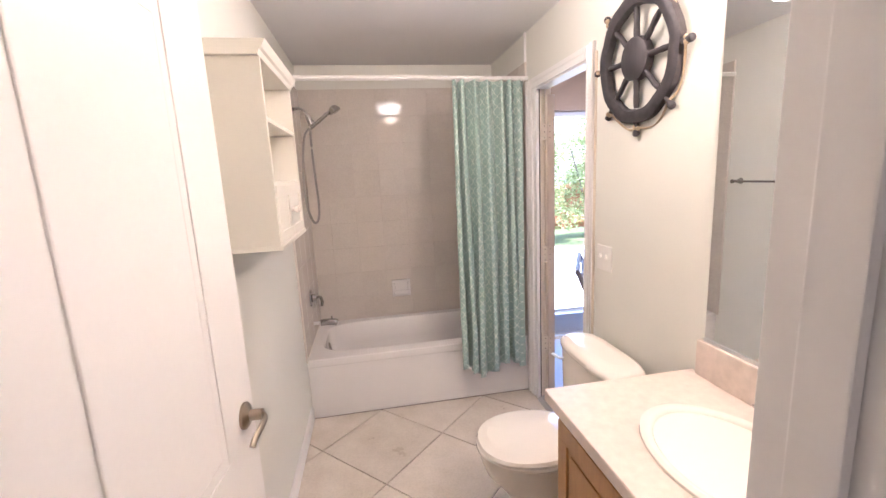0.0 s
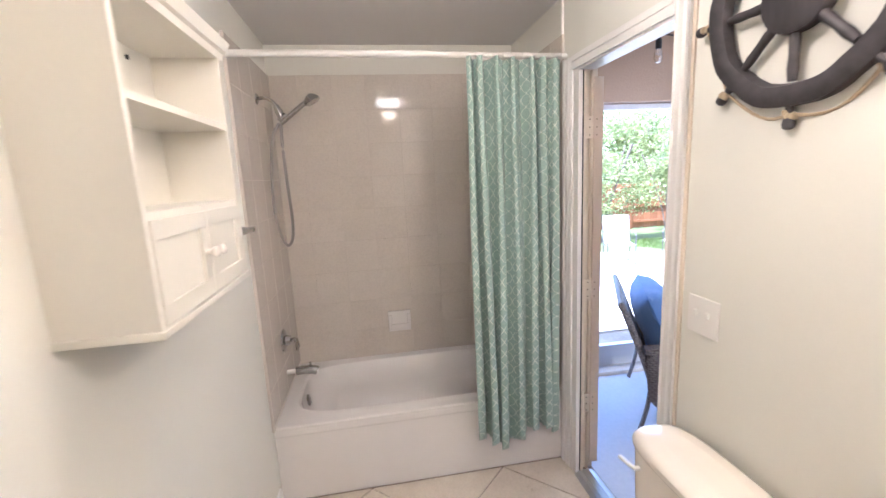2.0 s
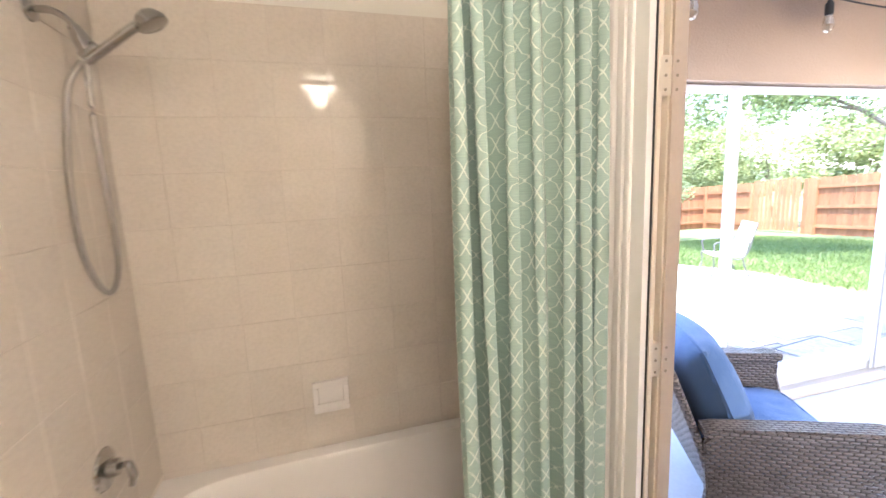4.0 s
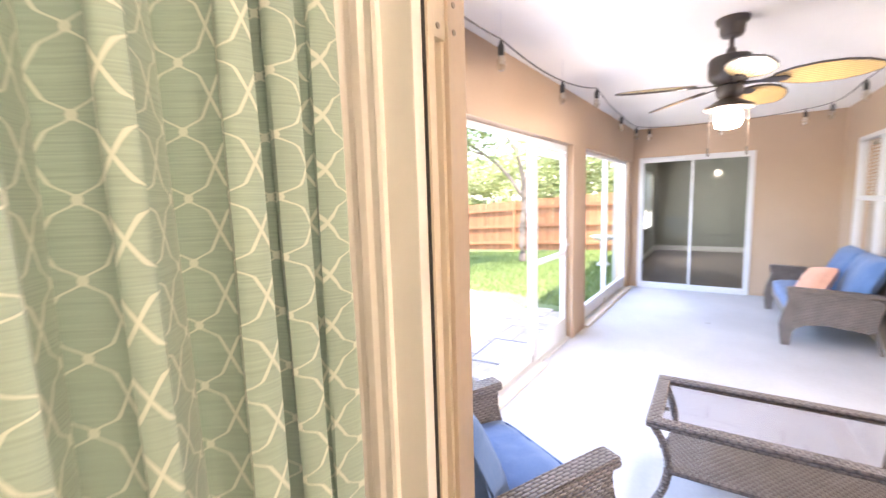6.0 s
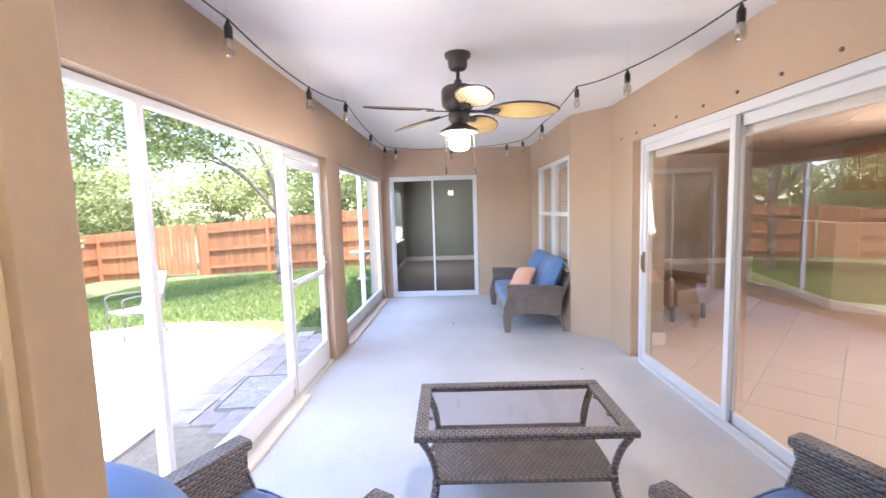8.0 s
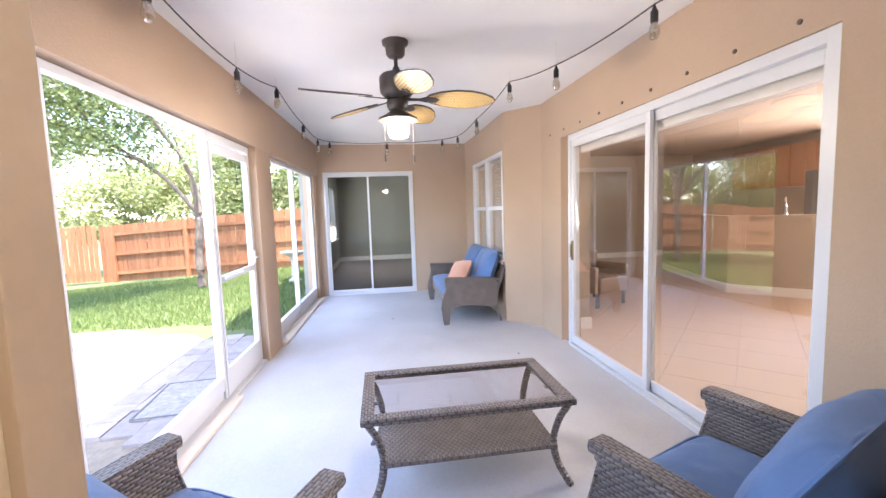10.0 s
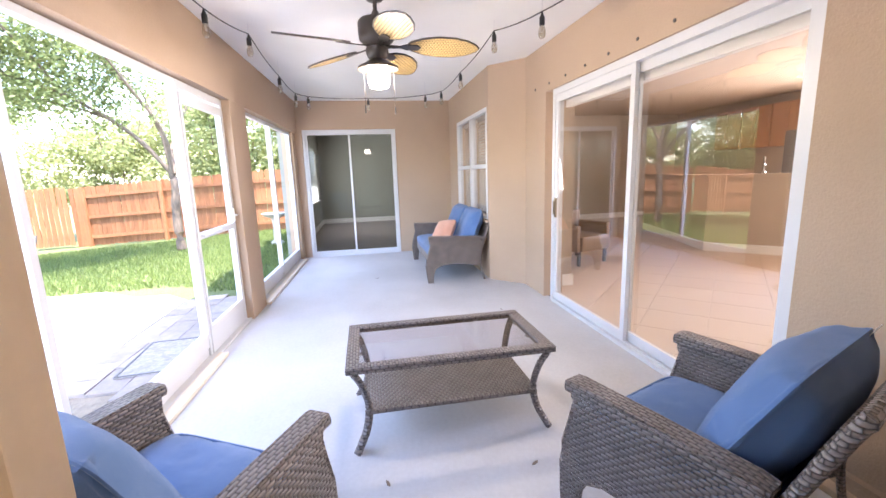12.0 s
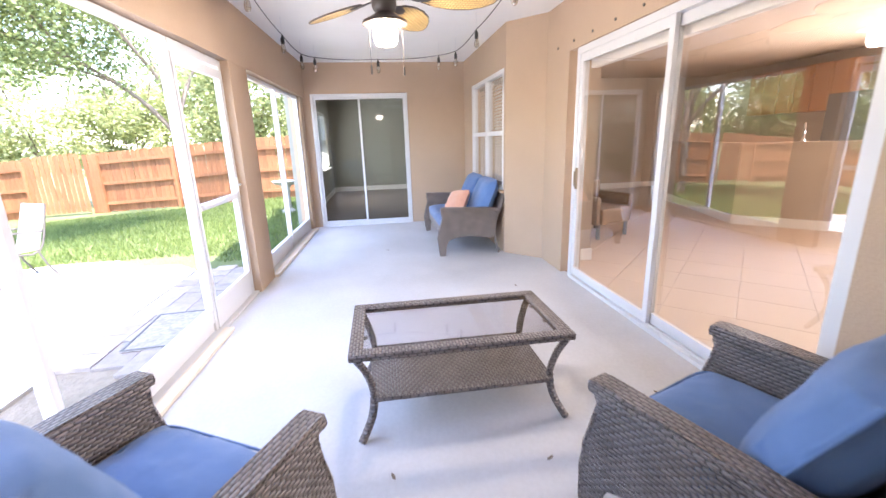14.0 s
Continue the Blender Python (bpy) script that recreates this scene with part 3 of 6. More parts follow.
part("apron", slab(B(), [(-0.370, 0), (-0.353, 0), (-0.353, RIM - 0.02), (-0.375, RIM - 0.02), (-0.375, RIM - 0.045), (-0.370, RIM - 0.055)], "x", X0, X1), "tub", tub, smooth=False)
ov = part("overflow_plate", lathe(B(), [(0.034, 0), (0.034, 0.004), (0.028, 0.009), (0.0, 0.010)]), "chrome", tub, "chrome overflow plate")
ov.matrix_basis = pose(-0.655, 0.01, 0.335, 0, 78, 0)
part("plug", lathe(B(), [(0.006, 0), (0.007, 0.006), (0.0, 0.007)], (-0.752, -0.355, RIM - 0.03), 12), "black", tub).matrix_basis = pose(0, 0, 0)

# wall tiles, 20 cm, with recessed joints
TZ0, T = 0.425, 0.2032
bed = structure("wall_tiles", boxes([(0.002, 1.518, 3.752, 3.766, 0.40, 2.225), (0.0, 0.010, 2.985, 3.754, 0.40, 2.225), (1.510, 1.52, 3.01, 3.754, 0.40, 2.225)]), "wall_grout", "taupe glazed wall tiles with pale joints round the tub")
tile_meshes = {}


def wall_tile(axis, u0, u1, z0, z1):
    """A bevelled tile facing -y (axis y), +x (axis a) or -x (axis b)."""
    w, h = u1 - u0 - 0.002, z1 - z0 - 0.002
    key = (axis, round(w, 3), round(h, 3))
    if key not in tile_meshes:
        bm = B()
        c = 0.0015
        bk = [bm.verts.new((sx * w / 2, 0, sz * h / 2)) for sx, sz in ((-1, -1), (1, -1), (1, 1), (-1, 1))]
        md = [bm.verts.new((sx * w / 2, -0.0015, sz * h / 2)) for sx, sz in ((-1, -1), (1, -1), (1, 1), (-1, 1))]
        fr = [bm.verts.new((sx * (w / 2 - c), -0.0025, sz * (h / 2 - c))) for sx, sz in ((-1, -1), (1, -1), (1, 1), (-1, 1))]
        bm.faces.new(fr)
        for a, b in ((bk, md), (md, fr)):
            for i in range(4):
                bm.faces.new((a[i], a[(i + 1) % 4], b[(i + 1) % 4], b[i]))
        tile_meshes[key] = mesh_of("tile", bm, "wall_tile")
    ob = new("tile", tile_meshes[key])
    ob.parent = bed
    uc, zc = (u0 + u1) / 2, (z0 + z1) / 2
    tilt = random.uniform(-0.10, 0.10)
    ob.matrix_basis = {"y": pose(uc, 3.7525, zc, tilt, 0, tilt), "a": pose(0.0095, uc, zc, tilt, 0, 90 + tilt), "b": pose(1.5105, uc, zc, tilt, 0, -90 + tilt)}[axis]


zs = [0.4275, 0.598, 0.8012, 1.0044, 1.2076, 1.4108, 1.614, 1.8172, 2.0204, 2.2236]
for z0, z1 in zip(zs, zs[1:]):
    xs = [0.012] + [0.775 + k * T for k in range(-3, 4)] + [1.508]
    for x0, x1 in zip(xs, xs[1:]):
        wall_tile("y", x0, x1, z0, z1)
    ys = [2.987] + [3.752 - k * T for k in (3, 2, 1)] + [3.750]
    for y0, y1 in zip(ys, ys[1:]):
        wall_tile("a", y0, y1, z0, z1)
    ys[0] = 3.012
    for y0, y1 in zip(ys, ys[1:]):
        wall_tile("b", y0, y1, z0, z1)
structure("corner_bead", boxes([(1.508, 1.52, 3.012, 3.024, 2.225, BZ)], 0.002), "white", "thin white corner bead above the tile")

soap = thing("soap_dish", (0.684, 3.749, 0.642), "white ceramic soap dish set in the tiled wall", "soap dish")
bm = B()
for r_ in ((-0.076, 0.076, -0.07, -0.045), (-0.076, 0.076, 0.045, 0.07), (-0.076, -0.052, -0.045, 0.045), (0.052, 0.076, -0.045, 0.045)):
    box(bm, r_[0], r_[1], -0.026, 0.0, r_[2], r_[3], 0.006)
box(bm, -0.055, 0.055, -0.010, 0.0, -0.048, 0.048)
part("plate", bm, "tub", soap)
bm = B()
slab(bm, [(-0.012, -0.055), (-0.050, -0.050), (-0.058, -0.030), (-0.054, -0.012), (-0.048, -0.012), (-0.045, -0.030), (-0.012, -0.038)], "x", -0.062, 0.062, 0.003)
part("lip", bm, "tub", soap)

# shower fittings on the left wall
sh = thing("hand_shower", (0.013, 3.40, 2.03), "chrome hand shower on an arm with a hanging metal hose", "shower")
part("flange", lathe(B(), [(0.03, 0), (0.028, 0.006), (0.012, 0.014)], seg=20), "chrome", sh).matrix_basis = pose(0, 0, 0, 0, 90, 0)
part("arm", sweep(B(), curve_pts([(0, 0, 0), (0.04, 0, 0.004), (0.075, 0, -0.012), (0.10, 0, -0.045)], 5), 0.0095), "chrome", sh)
part("bracket", sweep(B(), [(0.092, 0, -0.035), (0.105, 0, -0.065), (0.115, 0.0, -0.105)], 0.018, radii=[0.8, 1.2, 0.9]), "chrome", sh)
part("collar", sweep(B(), [(0.10, 0, -0.115), (0.118, 0, -0.10), (0.142, 0, -0.082)], 0.0165, radii=[0.85, 1.1, 0.9]), "chrome", sh)
part("handset", sweep(B(), curve_pts([(0.108, 0, -0.125), (0.165, 0, -0.082), (0.225, 0, -0.035), (0.262, 0, -0.012)], 5), 0.013), "chrome", sh)
hs = part("spray_head", lathe(B(), [(0.014, 0.03), (0.03, 0.02), (0.043, 0.0), (0.043, -0.012), (0.036, -0.016), (0.0, -0.016)][::-1], seg=24), "chrome", sh)
hs.matrix_basis = pose(0.276, 0, -0.010, 0, -28, 0)
part("hose", sweep(B(), curve_pts([(0.098, 0, -0.125), (0.060, -0.01, -0.20), (0.036, -0.02, -0.40), (0.034, -0.03, -0.58), (0.050, -0.035, -0.70), (0.078, -0.03, -0.768), (0.106, -0.03, -0.74), (0.116, -0.02, -0.64), (0.108, -0.01, -0.42), (0.104, 0, -0.22), (0.108, 0, -0.125)], 7), 0.008), "hose", sh)

fx = thing("tub_faucet", (0.013, 3.36, 0.695), "chrome single-lever shower valve", "faucet")
part("plate", lathe(B(), [(0.065, 0), (0.06, 0.008), (0.03, 0.014), (0.025, 0.04), (0.0, 0.042)]), "chrome", fx).matrix_basis = pose(0, 0, 0.03, 0, 90, 0)
part("lever", sweep(B(), curve_pts([(0.04, 0, 0.03), (0.065, -0.005, 0.035), (0.075, -0.01, 0.0), (0.07, -0.015, -0.03)], 4), 0.012, 0.009), "chrome", fx)
sp = thing("tub_spout", (0.013, 3.36, 0.535), "chrome tub spout on a white pipe", "faucet")
part("pipe", cyl(B(), (0, 0, 0), (0.07, 0, 0), 0.012), "plastic", sp)
part("nozzle", sweep(B(), curve_pts([(0.05, 0, 0.0), (0.10, 0, 0.002), (0.145, 0, -0.002), (0.165, 0, -0.012)], 4), 0.026, 0.024, seg=16), "chrome", sp)
part("knob", cyl(B(), (0.13, 0, 0.02), (0.13, 0, 0.045), 0.006), "chrome", sp)
hk = thing("towel_bar", (0.0, 2.43, 1.41), "chrome towel bar on posts beside the cabinet", "towel bar")
for yy in (0.0, 0.45):
    part("post", sweep(B(), [(0, yy, 0), (0.02, yy, 0), (0.05, yy, 0), (0.07, yy, 0)], 0.012, radii=[1.9, 1.0, 0.8, 1.2]), "chrome", hk)
part("bar", cyl(B(), (0.062, 0, 0), (0.062, 0.45, 0), 0.007), "chrome", hk)

# curtain rod and curtain
rod = thing("curtain_rod", (0.76, 2.985, 2.125), "white tension curtain rod across the tub", "curtain rod")
part("tube", cyl(B(), (-0.752, 0, 0.012), (0.1, 0, 0.006), 0.0145), "plastic", rod)
part("tube", cyl(B(), (0.1, 0, 0.006), (0.757, 0, -0.004), 0.0125), "plastic", rod)
for k in range(10):
    t = 0.30 + k * 0.047
    bm = B()
    sweep(bm, [(t, 0.022 * math.cos(a), 0.022 * math.sin(a) - 0.014) for a in [2 * math.pi * i / 12 for i in range(13)]], 0.003, seg=6)
    part("ring", bm, "plastic", rod)
bm = B()
NU, NV = 190, 60
cloth_w = 1.55
rows_v = []


def curtain_at(s, v):
    """s 0..1 across the cloth, v 0..1 from top to bottom."""
    spread = 0.75 + 0.45 * v
    ph = 2 * math.pi * (6.6 * s + 0.26 * math.sin(6.3 * s + 0.4) + 0.07 * math.sin(3.2 * v + 5 * s))
    x = 1.012 + s * 0.440 + 0.010 * math.sin(7 * s + 2 * v) * v
    amp = (0.052 + 0.022 * math.sin(5.1 * s + 0.7) ** 2) * spread * (1 - 0.55 * s ** 3)
    fold = math.sin(ph)
    y = 2.936 + 0.012 * s - amp * math.copysign(abs(fold) ** 0.8, fold) - 0.008 * math.sin(2 * ph + v * 2) - 0.012 * v
    x += 0.026 * math.sin(2 * ph + 0.3) * (0.6 + 0.4 * v) + 0.006 * math.sin(ph * 0.5 + 4 * v)
    hem = 0.235 + 0.04 * math.sin(8.5 * s + 1.6) + 0.012 * math.sin(ph)
    z = 2.098 - v * (2.098 - hem)
    return Vector((x, y, z))


uvl = bm.loops.layers.uv.verify()
vs = [[bm.verts.new(curtain_at(i / NU, j / NV)) for i in range(NU + 1)] for j in range(NV + 1)]
arc = [0.0]
for i in range(NU):
    arc.append(arc[-1] + (curtain_at((i + 1) / NU, 0.5) - curtain_at(i / NU, 0.5)).length)
for j in range(NV):
    for i in range(NU):
        fc = bm.faces.new((vs[j][i], vs[j + 1][i], vs[j + 1][i + 1], vs[j][i + 1]))
        for l, (a, b) in zip(fc.loops, ((i, j), (i, j + 1), (i + 1, j + 1), (i + 1, j))):
            l[uvl].uv = (arc[a], vs[b][a].co.z)
cur = solo("shower_curtain", bm, "curtain", "sea-green shower curtain with pale trellis pattern, gathered aside", "curtain")
cur.modifiers.new("thickness", "SOLIDIFY").thickness = 0.0025

# ---- bathroom things ----
# wall cabinet: open shelves above, two doors below
cab = thing("wall_cabinet", (0.0, 2.078, 1.337), "white wooden wall cabinet, open shelves over two small doors", "cabinet")
W2, D, H = 0.262, 0.178, 0.618
part("side", boxes([(0, D, -W2, -W2 + 0.016, 0, H)], 0.0015), "cab_white", cab)
part("side", boxes([(0, D, W2 - 0.016, W2, 0, H)], 0.0015), "cab_white", cab)
part("back", boxes([(0.0, 0.008, -W2 + 0.016, W2 - 0.016, 0.01, H)]), "cab_white", cab)
part("bottom", boxes([(0.0, D + 0.006, -W2 - 0.004, W2 + 0.004, -0.012, 0.004)], 0.003), "cab_white", cab)
for zz in (0.210, 0.418):
    part("shelf", boxes([(0.008, D - 0.002, -W2 + 0.016, W2 - 0.016, zz - 0.008, zz + 0.008)], 0.0015), "cab_white", cab)
part("cornice", slab(B(), [(0, H - 0.015), (D, H - 0.015), (D + 0.006, H), (D + 0.014, H + 0.006), (D + 0.022, H + 0.022), (D + 0.026, H + 0.03), (0, H + 0.03)], "y", -W2 - 0.02, W2 + 0.02), "cab_white", cab, smooth=False)
for s in (-1, 1):
    y0, y1 = (-W2 + 0.018, -0.002) if s < 0 else (0.002, W2 - 0.018)
    bm = boxes([(D - 0.016, D - 0.004, y0, y1, 0.008, 0.203)], 0.001)
    for r in ((y0, y1, 0.008, 0.045), (y0, y1, 0.166, 0.203), (y0, y0 + 0.037, 0.045, 0.166), (y1 - 0.037, y1, 0.045, 0.166)):
        box(bm, D - 0.004, D + 0.003, *r, bevel=0.0015)
    dr = part("door", bm, "cab_white", cab)
    kb = part("knob", lathe(B(), [(0.007, 0), (0.006, 0.010), (0.013, 0.018), (0.013, 0.024), (0.0, 0.030)], seg=16), "ceramic", dr)
    kb.matrix_basis = pose(D + 0.003, s * 0.022, 0.108, 0, 90, 0)
for yy in (-0.13, 0.13):
    part("screw", cyl(B(), (0.008, yy, 0.575), (0.012, yy, 0.575), 0.006, seg=12), "black", cab)

# vanity, counter, sink, mirror
van = thing("vanity_cabinet", (1.26, 1.11, 0), "oak vanity cabinet with framed doors under the counter", "cabinet")
part("body", boxes([(-0.235, 0.258, -0.385, 0.385, 0.10, 0.822), (-0.18, 0.258, -0.385, 0.385, 0.0, 0.10)], 0.002), "oak", van)
for y0, y1 in ((-0.36, -0.01), (0.01, 0.36)):
    bm = boxes([(-0.249, -0.236, y0, y1, 0.13, 0.79)], 0.002)
    for r in ((y0, y1, 0.13, 0.19), (y0, y1, 0.73, 0.79), (y0, y0 + 0.055, 0.19, 0.73), (y1 - 0.055, y1, 0.19, 0.73)):
        box(bm, -0.257, -0.249, *r, bevel=0.002)
    box(bm, -0.254, -0.249, y0 + 0.075, y1 - 0.075, 0.21, 0.71, 0.004)
    dr = part("door", bm, "oak", van)
    part("pull", lathe(B(), [(0.008, 0), (0.006, 0.01), (0.014, 0.02), (0.0, 0.026)], seg=14), "nickel", dr).matrix_basis = pose(-0.257, y1 - 0.03 if y0 < 0 else y0 + 0.03, 0.66, 0, -90, 0)

SX, SY, SA, SB = 1.268, 1.105, 0.175, 0.245
ct = thing("countertop", (1.255, 1.12, 0.86), "beige laminate countertop with backsplash", "countertop")
bm = B()
n = 48
ell = [bm.verts.new((SX - 1.255 + SA * 0.93 * math.cos(2 * math.pi * i / n), SY - 1.12 + SB * 0.95 * math.sin(2 * math.pi * i / n), 0)) for i in range(n)]
x0, x1, y0, y1 = -0.27, 0.262, -0.395, 0.405
outer = []
for i in range(n):
    a = 2 * math.pi * i / n
    c, s = math.cos(a), math.sin(a)
    k = min((x1 if c > 0 else -x0) / abs(c) if abs(c) > 1e-6 else 9, (y1 if s > 0 else -y0) / abs(s) if abs(s) > 1e-6 else 9)
    outer.append([k * c, k * s])
for cx, cy in ((x0, y0), (x0, y1), (x1, y0), (x1, y1)):
    j = min(range(n), key=lambda q: (outer[q][0] - cx) ** 2 + (outer[q][1] - cy) ** 2)
    outer[j] = [cx, cy]
ov_ = [bm.verts.new((p[0], p[1], 0)) for p in outer]
od = [bm.verts.new((p[0], p[1], -0.036)) for p in outer]
for i in range(n):
    j = (i + 1) % n
    bm.faces.new((ell[i], ov_[i], ov_[j], ell[j]))
    bm.faces.new((ov_[i], od[i], od[j], ov_[j]))
bmesh.ops.recalc_face_normals(bm, faces=bm.faces)
part("top", bm, "counter", ct, smooth=False)
part("edge_band", boxes([(x0 - 0.0015, x0, y0, y1, -0.036, -0.003)]), "counter", ct)
part("backsplash", boxes([(0.244, 0.263, y0, y1 - 0.03, 0.001, 0.12)], 0.004), "counter", ct)
sk = thing("sink", (SX, SY, 0.86), "oval bone ceramic drop-in sink", "sink")
part("bowl", lathe(B(), [(0.02, -0.135), (0.35, -0.125), (0.62, -0.09), (0.78, -0.04), (0.84, 0.004), (0.88, 0.012), (0.95, 0.014), (1.0, 0.008), (1.005, 0.001)], seg=48, sx=SA, sy=SB), "ceramic", sk)
part("drain", lathe(B(), [(0.022, -0.131), (0.02, -0.128), (0.0, -0.129)], seg=20), "chrome", sk)
fa = thing("sink_faucet", (1.442, 1.105, 0.872), "chrome two-handle sink faucet", "faucet")
part("base", boxes([(-0.025, 0.025, -0.085, 0.085, 0, 0.018)], 0.008), "chrome", fa)
part("spout", sweep(B(), curve_pts([(0, 0, 0.015), (-0.005, 0, 0.06), (-0.05, 0, 0.085), (-0.105, 0, 0.07), (-0.115, 0, 0.055)], 5), 0.012), "chrome", fa)
for yy in (-0.055, 0.055):
    h2 = part("handle", lathe(B(), [(0.018, 0.016), (0.015, 0.04), (0.02, 0.05), (0.012, 0.06), (0.0, 0.062)], (0, yy, 0), 18), "chrome", fa)
    part("lever", sweep(B(), [(0, yy, 0.055), (-0.02, yy * 1.3, 0.062), (-0.045, yy * 1.5, 0.062)], 0.007, 0.004, seg=8), "chrome", h2)
mr = thing("mirror", (1.519, 1.125, 1.0), "frameless wall mirror above the sink", "mirror")
part("pane", boxes([(-0.006, -0.001, -0.385, 0.352, -0.012, 1.10)]), "mirror", mr, smooth=False)
part("channel", boxes([(-0.010, 0, -0.385, 0.353, -0.020, -0.008)], 0.001), "alu_raw", mr)
vl = thing("vanity_light", (1.519, 1.11, 2.24), "chrome vanity light bar with frosted shades", "wall lamp")
part("bar", boxes([(-0.03, 0, -0.30, 0.30, -0.04, 0.04)], 0.006), "chrome", vl)
for yy in (-0.13, 0.13):
    part("shade", lathe(B(), [(0.035, -0.10), (0.05, -0.07), (0.055, -0.02), (0.03, 0.03), (0.012, 0.04)], (-0.119, yy, -0.06), 20), "bath_glass", vl).visible_shadow = False

cl_ = thing("ceiling_light", (0.80, 1.95, BZ), "white glass dome ceiling light, lit", "ceiling light")
part("base", lathe(B(), [(0.15, -0.02), (0.155, -0.012), (0.155, 0.0)]), "white", cl_)
part("dome", lathe(B(), [(0.02, -0.105), (0.07, -0.098), (0.115, -0.07), (0.138, -0.02)]), "bath_glass", cl_).visible_shadow = False

# toilet
tl = thing("toilet", (1.495, 1.90, 0), "bone white two-piece toilet with closed lid", "toilet")
bm = B()


def dring(z, xf, xb, w, sq=2.2, cx=None):
    """A ring of the bowl: from x = -xf (front) to -xb (back), half width w."""
    c = -(xf + xb) / 2
    hx = (xf - xb) / 2
    return [(c + hx * math.copysign(abs(math.cos(a)) ** (2 / sq), math.cos(a)), w * math.copysign(abs(math.sin(a)) ** (2 / sq), math.sin(a)), z) for a in [2 * math.pi * i / 36 for i in range(36)]]


def loft(bm, rings, caps=True):
    rv = [[bm.verts.new(p) for p in r] for r in rings]
    n = len(rv[0])
    for a, b in zip(rv, rv[1:]):
        for i in range(n):
            bm.faces.new((a[i], a[(i + 1) % n], b[(i + 1) % n], b[i]))
    if caps:
        bm.faces.new(rv[0][::-1])
        bm.faces.new(rv[-1])
    bmesh.ops.recalc_face_normals(bm, faces=bm.faces)
    return bm


part("bowl", loft(bm, [dring(0.0, 0.50, 0.10, 0.115, 3), dring(0.04, 0.50, 0.10, 0.11, 3), dring(0.14, 0.50, 0.12, 0.10), dring(0.22, 0.55, 0.12, 0.125), dring(0.30, 0.615, 0.13, 0.165), dring(0.36, 0.635, 0.13, 0.18), dring(0.385, 0.635, 0.14, 0.178), dring(0.392, 0.62, 0.15, 0.165)]), "ceramic", tl)
part("seat", loft(B(), [dring(0.394, 0.640, 0.20, 0.180), dring(0.398, 0.648, 0.19, 0.187), dring(0.412, 0.648, 0.19, 0.187), dring(0.416, 0.640, 0.20, 0.180)]), "ceramic", tl)
part("lid", loft(B(), [dring(0.419, 0.638, 0.20, 0.180), dring(0.423, 0.646, 0.19, 0.187), dring(0.438, 0.640, 0.195, 0.182), dring(0.448, 0.60, 0.22, 0.15), dring(0.451, 0.50, 0.30, 0.08)]), "ceramic", tl)
for yy in (-0.065, 0.065):
    part("seat_hinge", boxes([(-0.205, -0.18, yy - 0.015, yy + 0.015, 0.395, 0.43)], 0.006), "ceramic", tl)


def tring(z, d0, d1, w, sq=5):
    c, h = -(d0 + d1) / 2, (d1 - d0) / 2
    return [(c + h * math.copysign(abs(math.cos(a)) ** (2 / sq), math.cos(a)), w * math.copysign(abs(math.sin(a)) ** (2 / sq), math.sin(a)), z) for a in [2 * math.pi * i / 40 for i in range(40)]]


part("tank", loft(B(), [tring(0.385, 0.02, 0.17, 0.185), tring(0.40, 0.01, 0.18, 0.195), tring(0.55, 0.006, 0.188, 0.208), tring(0.735, 0.004, 0.192, 0.215)]), "ceramic", tl)
part("tank_lid", loft(B(), [tring(0.738, 0.0, 0.20, 0.222, 3.6), tring(0.745, -0.0, 0.205, 0.228, 3.6), tring(0.762, 0.0, 0.205, 0.228, 3.6), tring(0.774, 0.006, 0.198, 0.220, 3.4), tring(0.781, 0.02, 0.18, 0.20, 3.2), tring(0.784, 0.05, 0.14, 0.15, 3)]), "ceramic", tl)
part("flush_lever", sweep(B(), [(-0.19, 0.15, 0.69), (-0.205, 0.15, 0.69), (-0.212, 0.17, 0.692), (-0.212, 0.215, 0.685)], 0.008, 0.006, seg=8), "plastic", tl)

# ship's wheel
wh = thing("ship_wheel", pose(1.519, 1.85, 1.938, 0, -3, 0), "dark wooden decorative ship wheel with hemp rope on the wall", "wall decoration")
bm = B()
R0, R1, n = 0.178, 0.230, 64
pr = []
for i in range(n):
    a = 2 * math.pi * i / n
    wob = 1 + 0.012 * math.sin(9 * a) + random.uniform(-0.008, 0.008)
    pr.append([bm.verts.new((x, r * wob * math.cos(a), r * wob * math.sin(a))) for x, r in ((-0.012, R0), (-0.038, R0 + 0.006), (-0.042, R0 + 0.02), (-0.042, R1 - 0.012), (-0.036, R1), (-0.012, R1))])
for i in range(n):
    a, b = pr[i], pr[(i + 1) % n]
    for k in range(6):
        bm.faces.new((a[k], a[(k + 1) % 6], b[(k + 1) % 6], b[k]))
bmesh.ops.recalc_face_normals(bm, faces=bm.faces)
part("rim", bm, "wheel", wh)
hub = part("hub", lathe(B(), [(0.075, 0.008), (0.078, 0.016), (0.076, 0.04), (0.066, 0.046), (0.0, 0.047)], seg=32), "wheel", wh)
hub.matrix_basis = pose(0, 0, 0, 0, -90, 0)
knots = []
for k in range(8):
    a = 2 * math.pi * (k + 0.04) / 8
    c, s = math.cos(a), math.sin(a)
    part("spoke", sweep(B(), [(-0.026, r * c, r * s) for r in (0.06, 0.09, 0.12, 0.15, 0.175)], 0.010, radii=[0.9, 1.15, 1.0, 1.15, 0.9], seg=10), "wheel", wh)
    part("handle", sweep(B(), [(-0.026, r * c, r * s) for r in (0.225, 0.236, 0.245, 0.255, 0.266, 0.275, 0.279)], 0.012, radii=[0.7, 0.8, 0.55, 0.9, 1.15, 1.0, 0.5], seg=12), "wheel", wh)
    knots.append((-0.026, 0.245 * c, 0.245 * s))
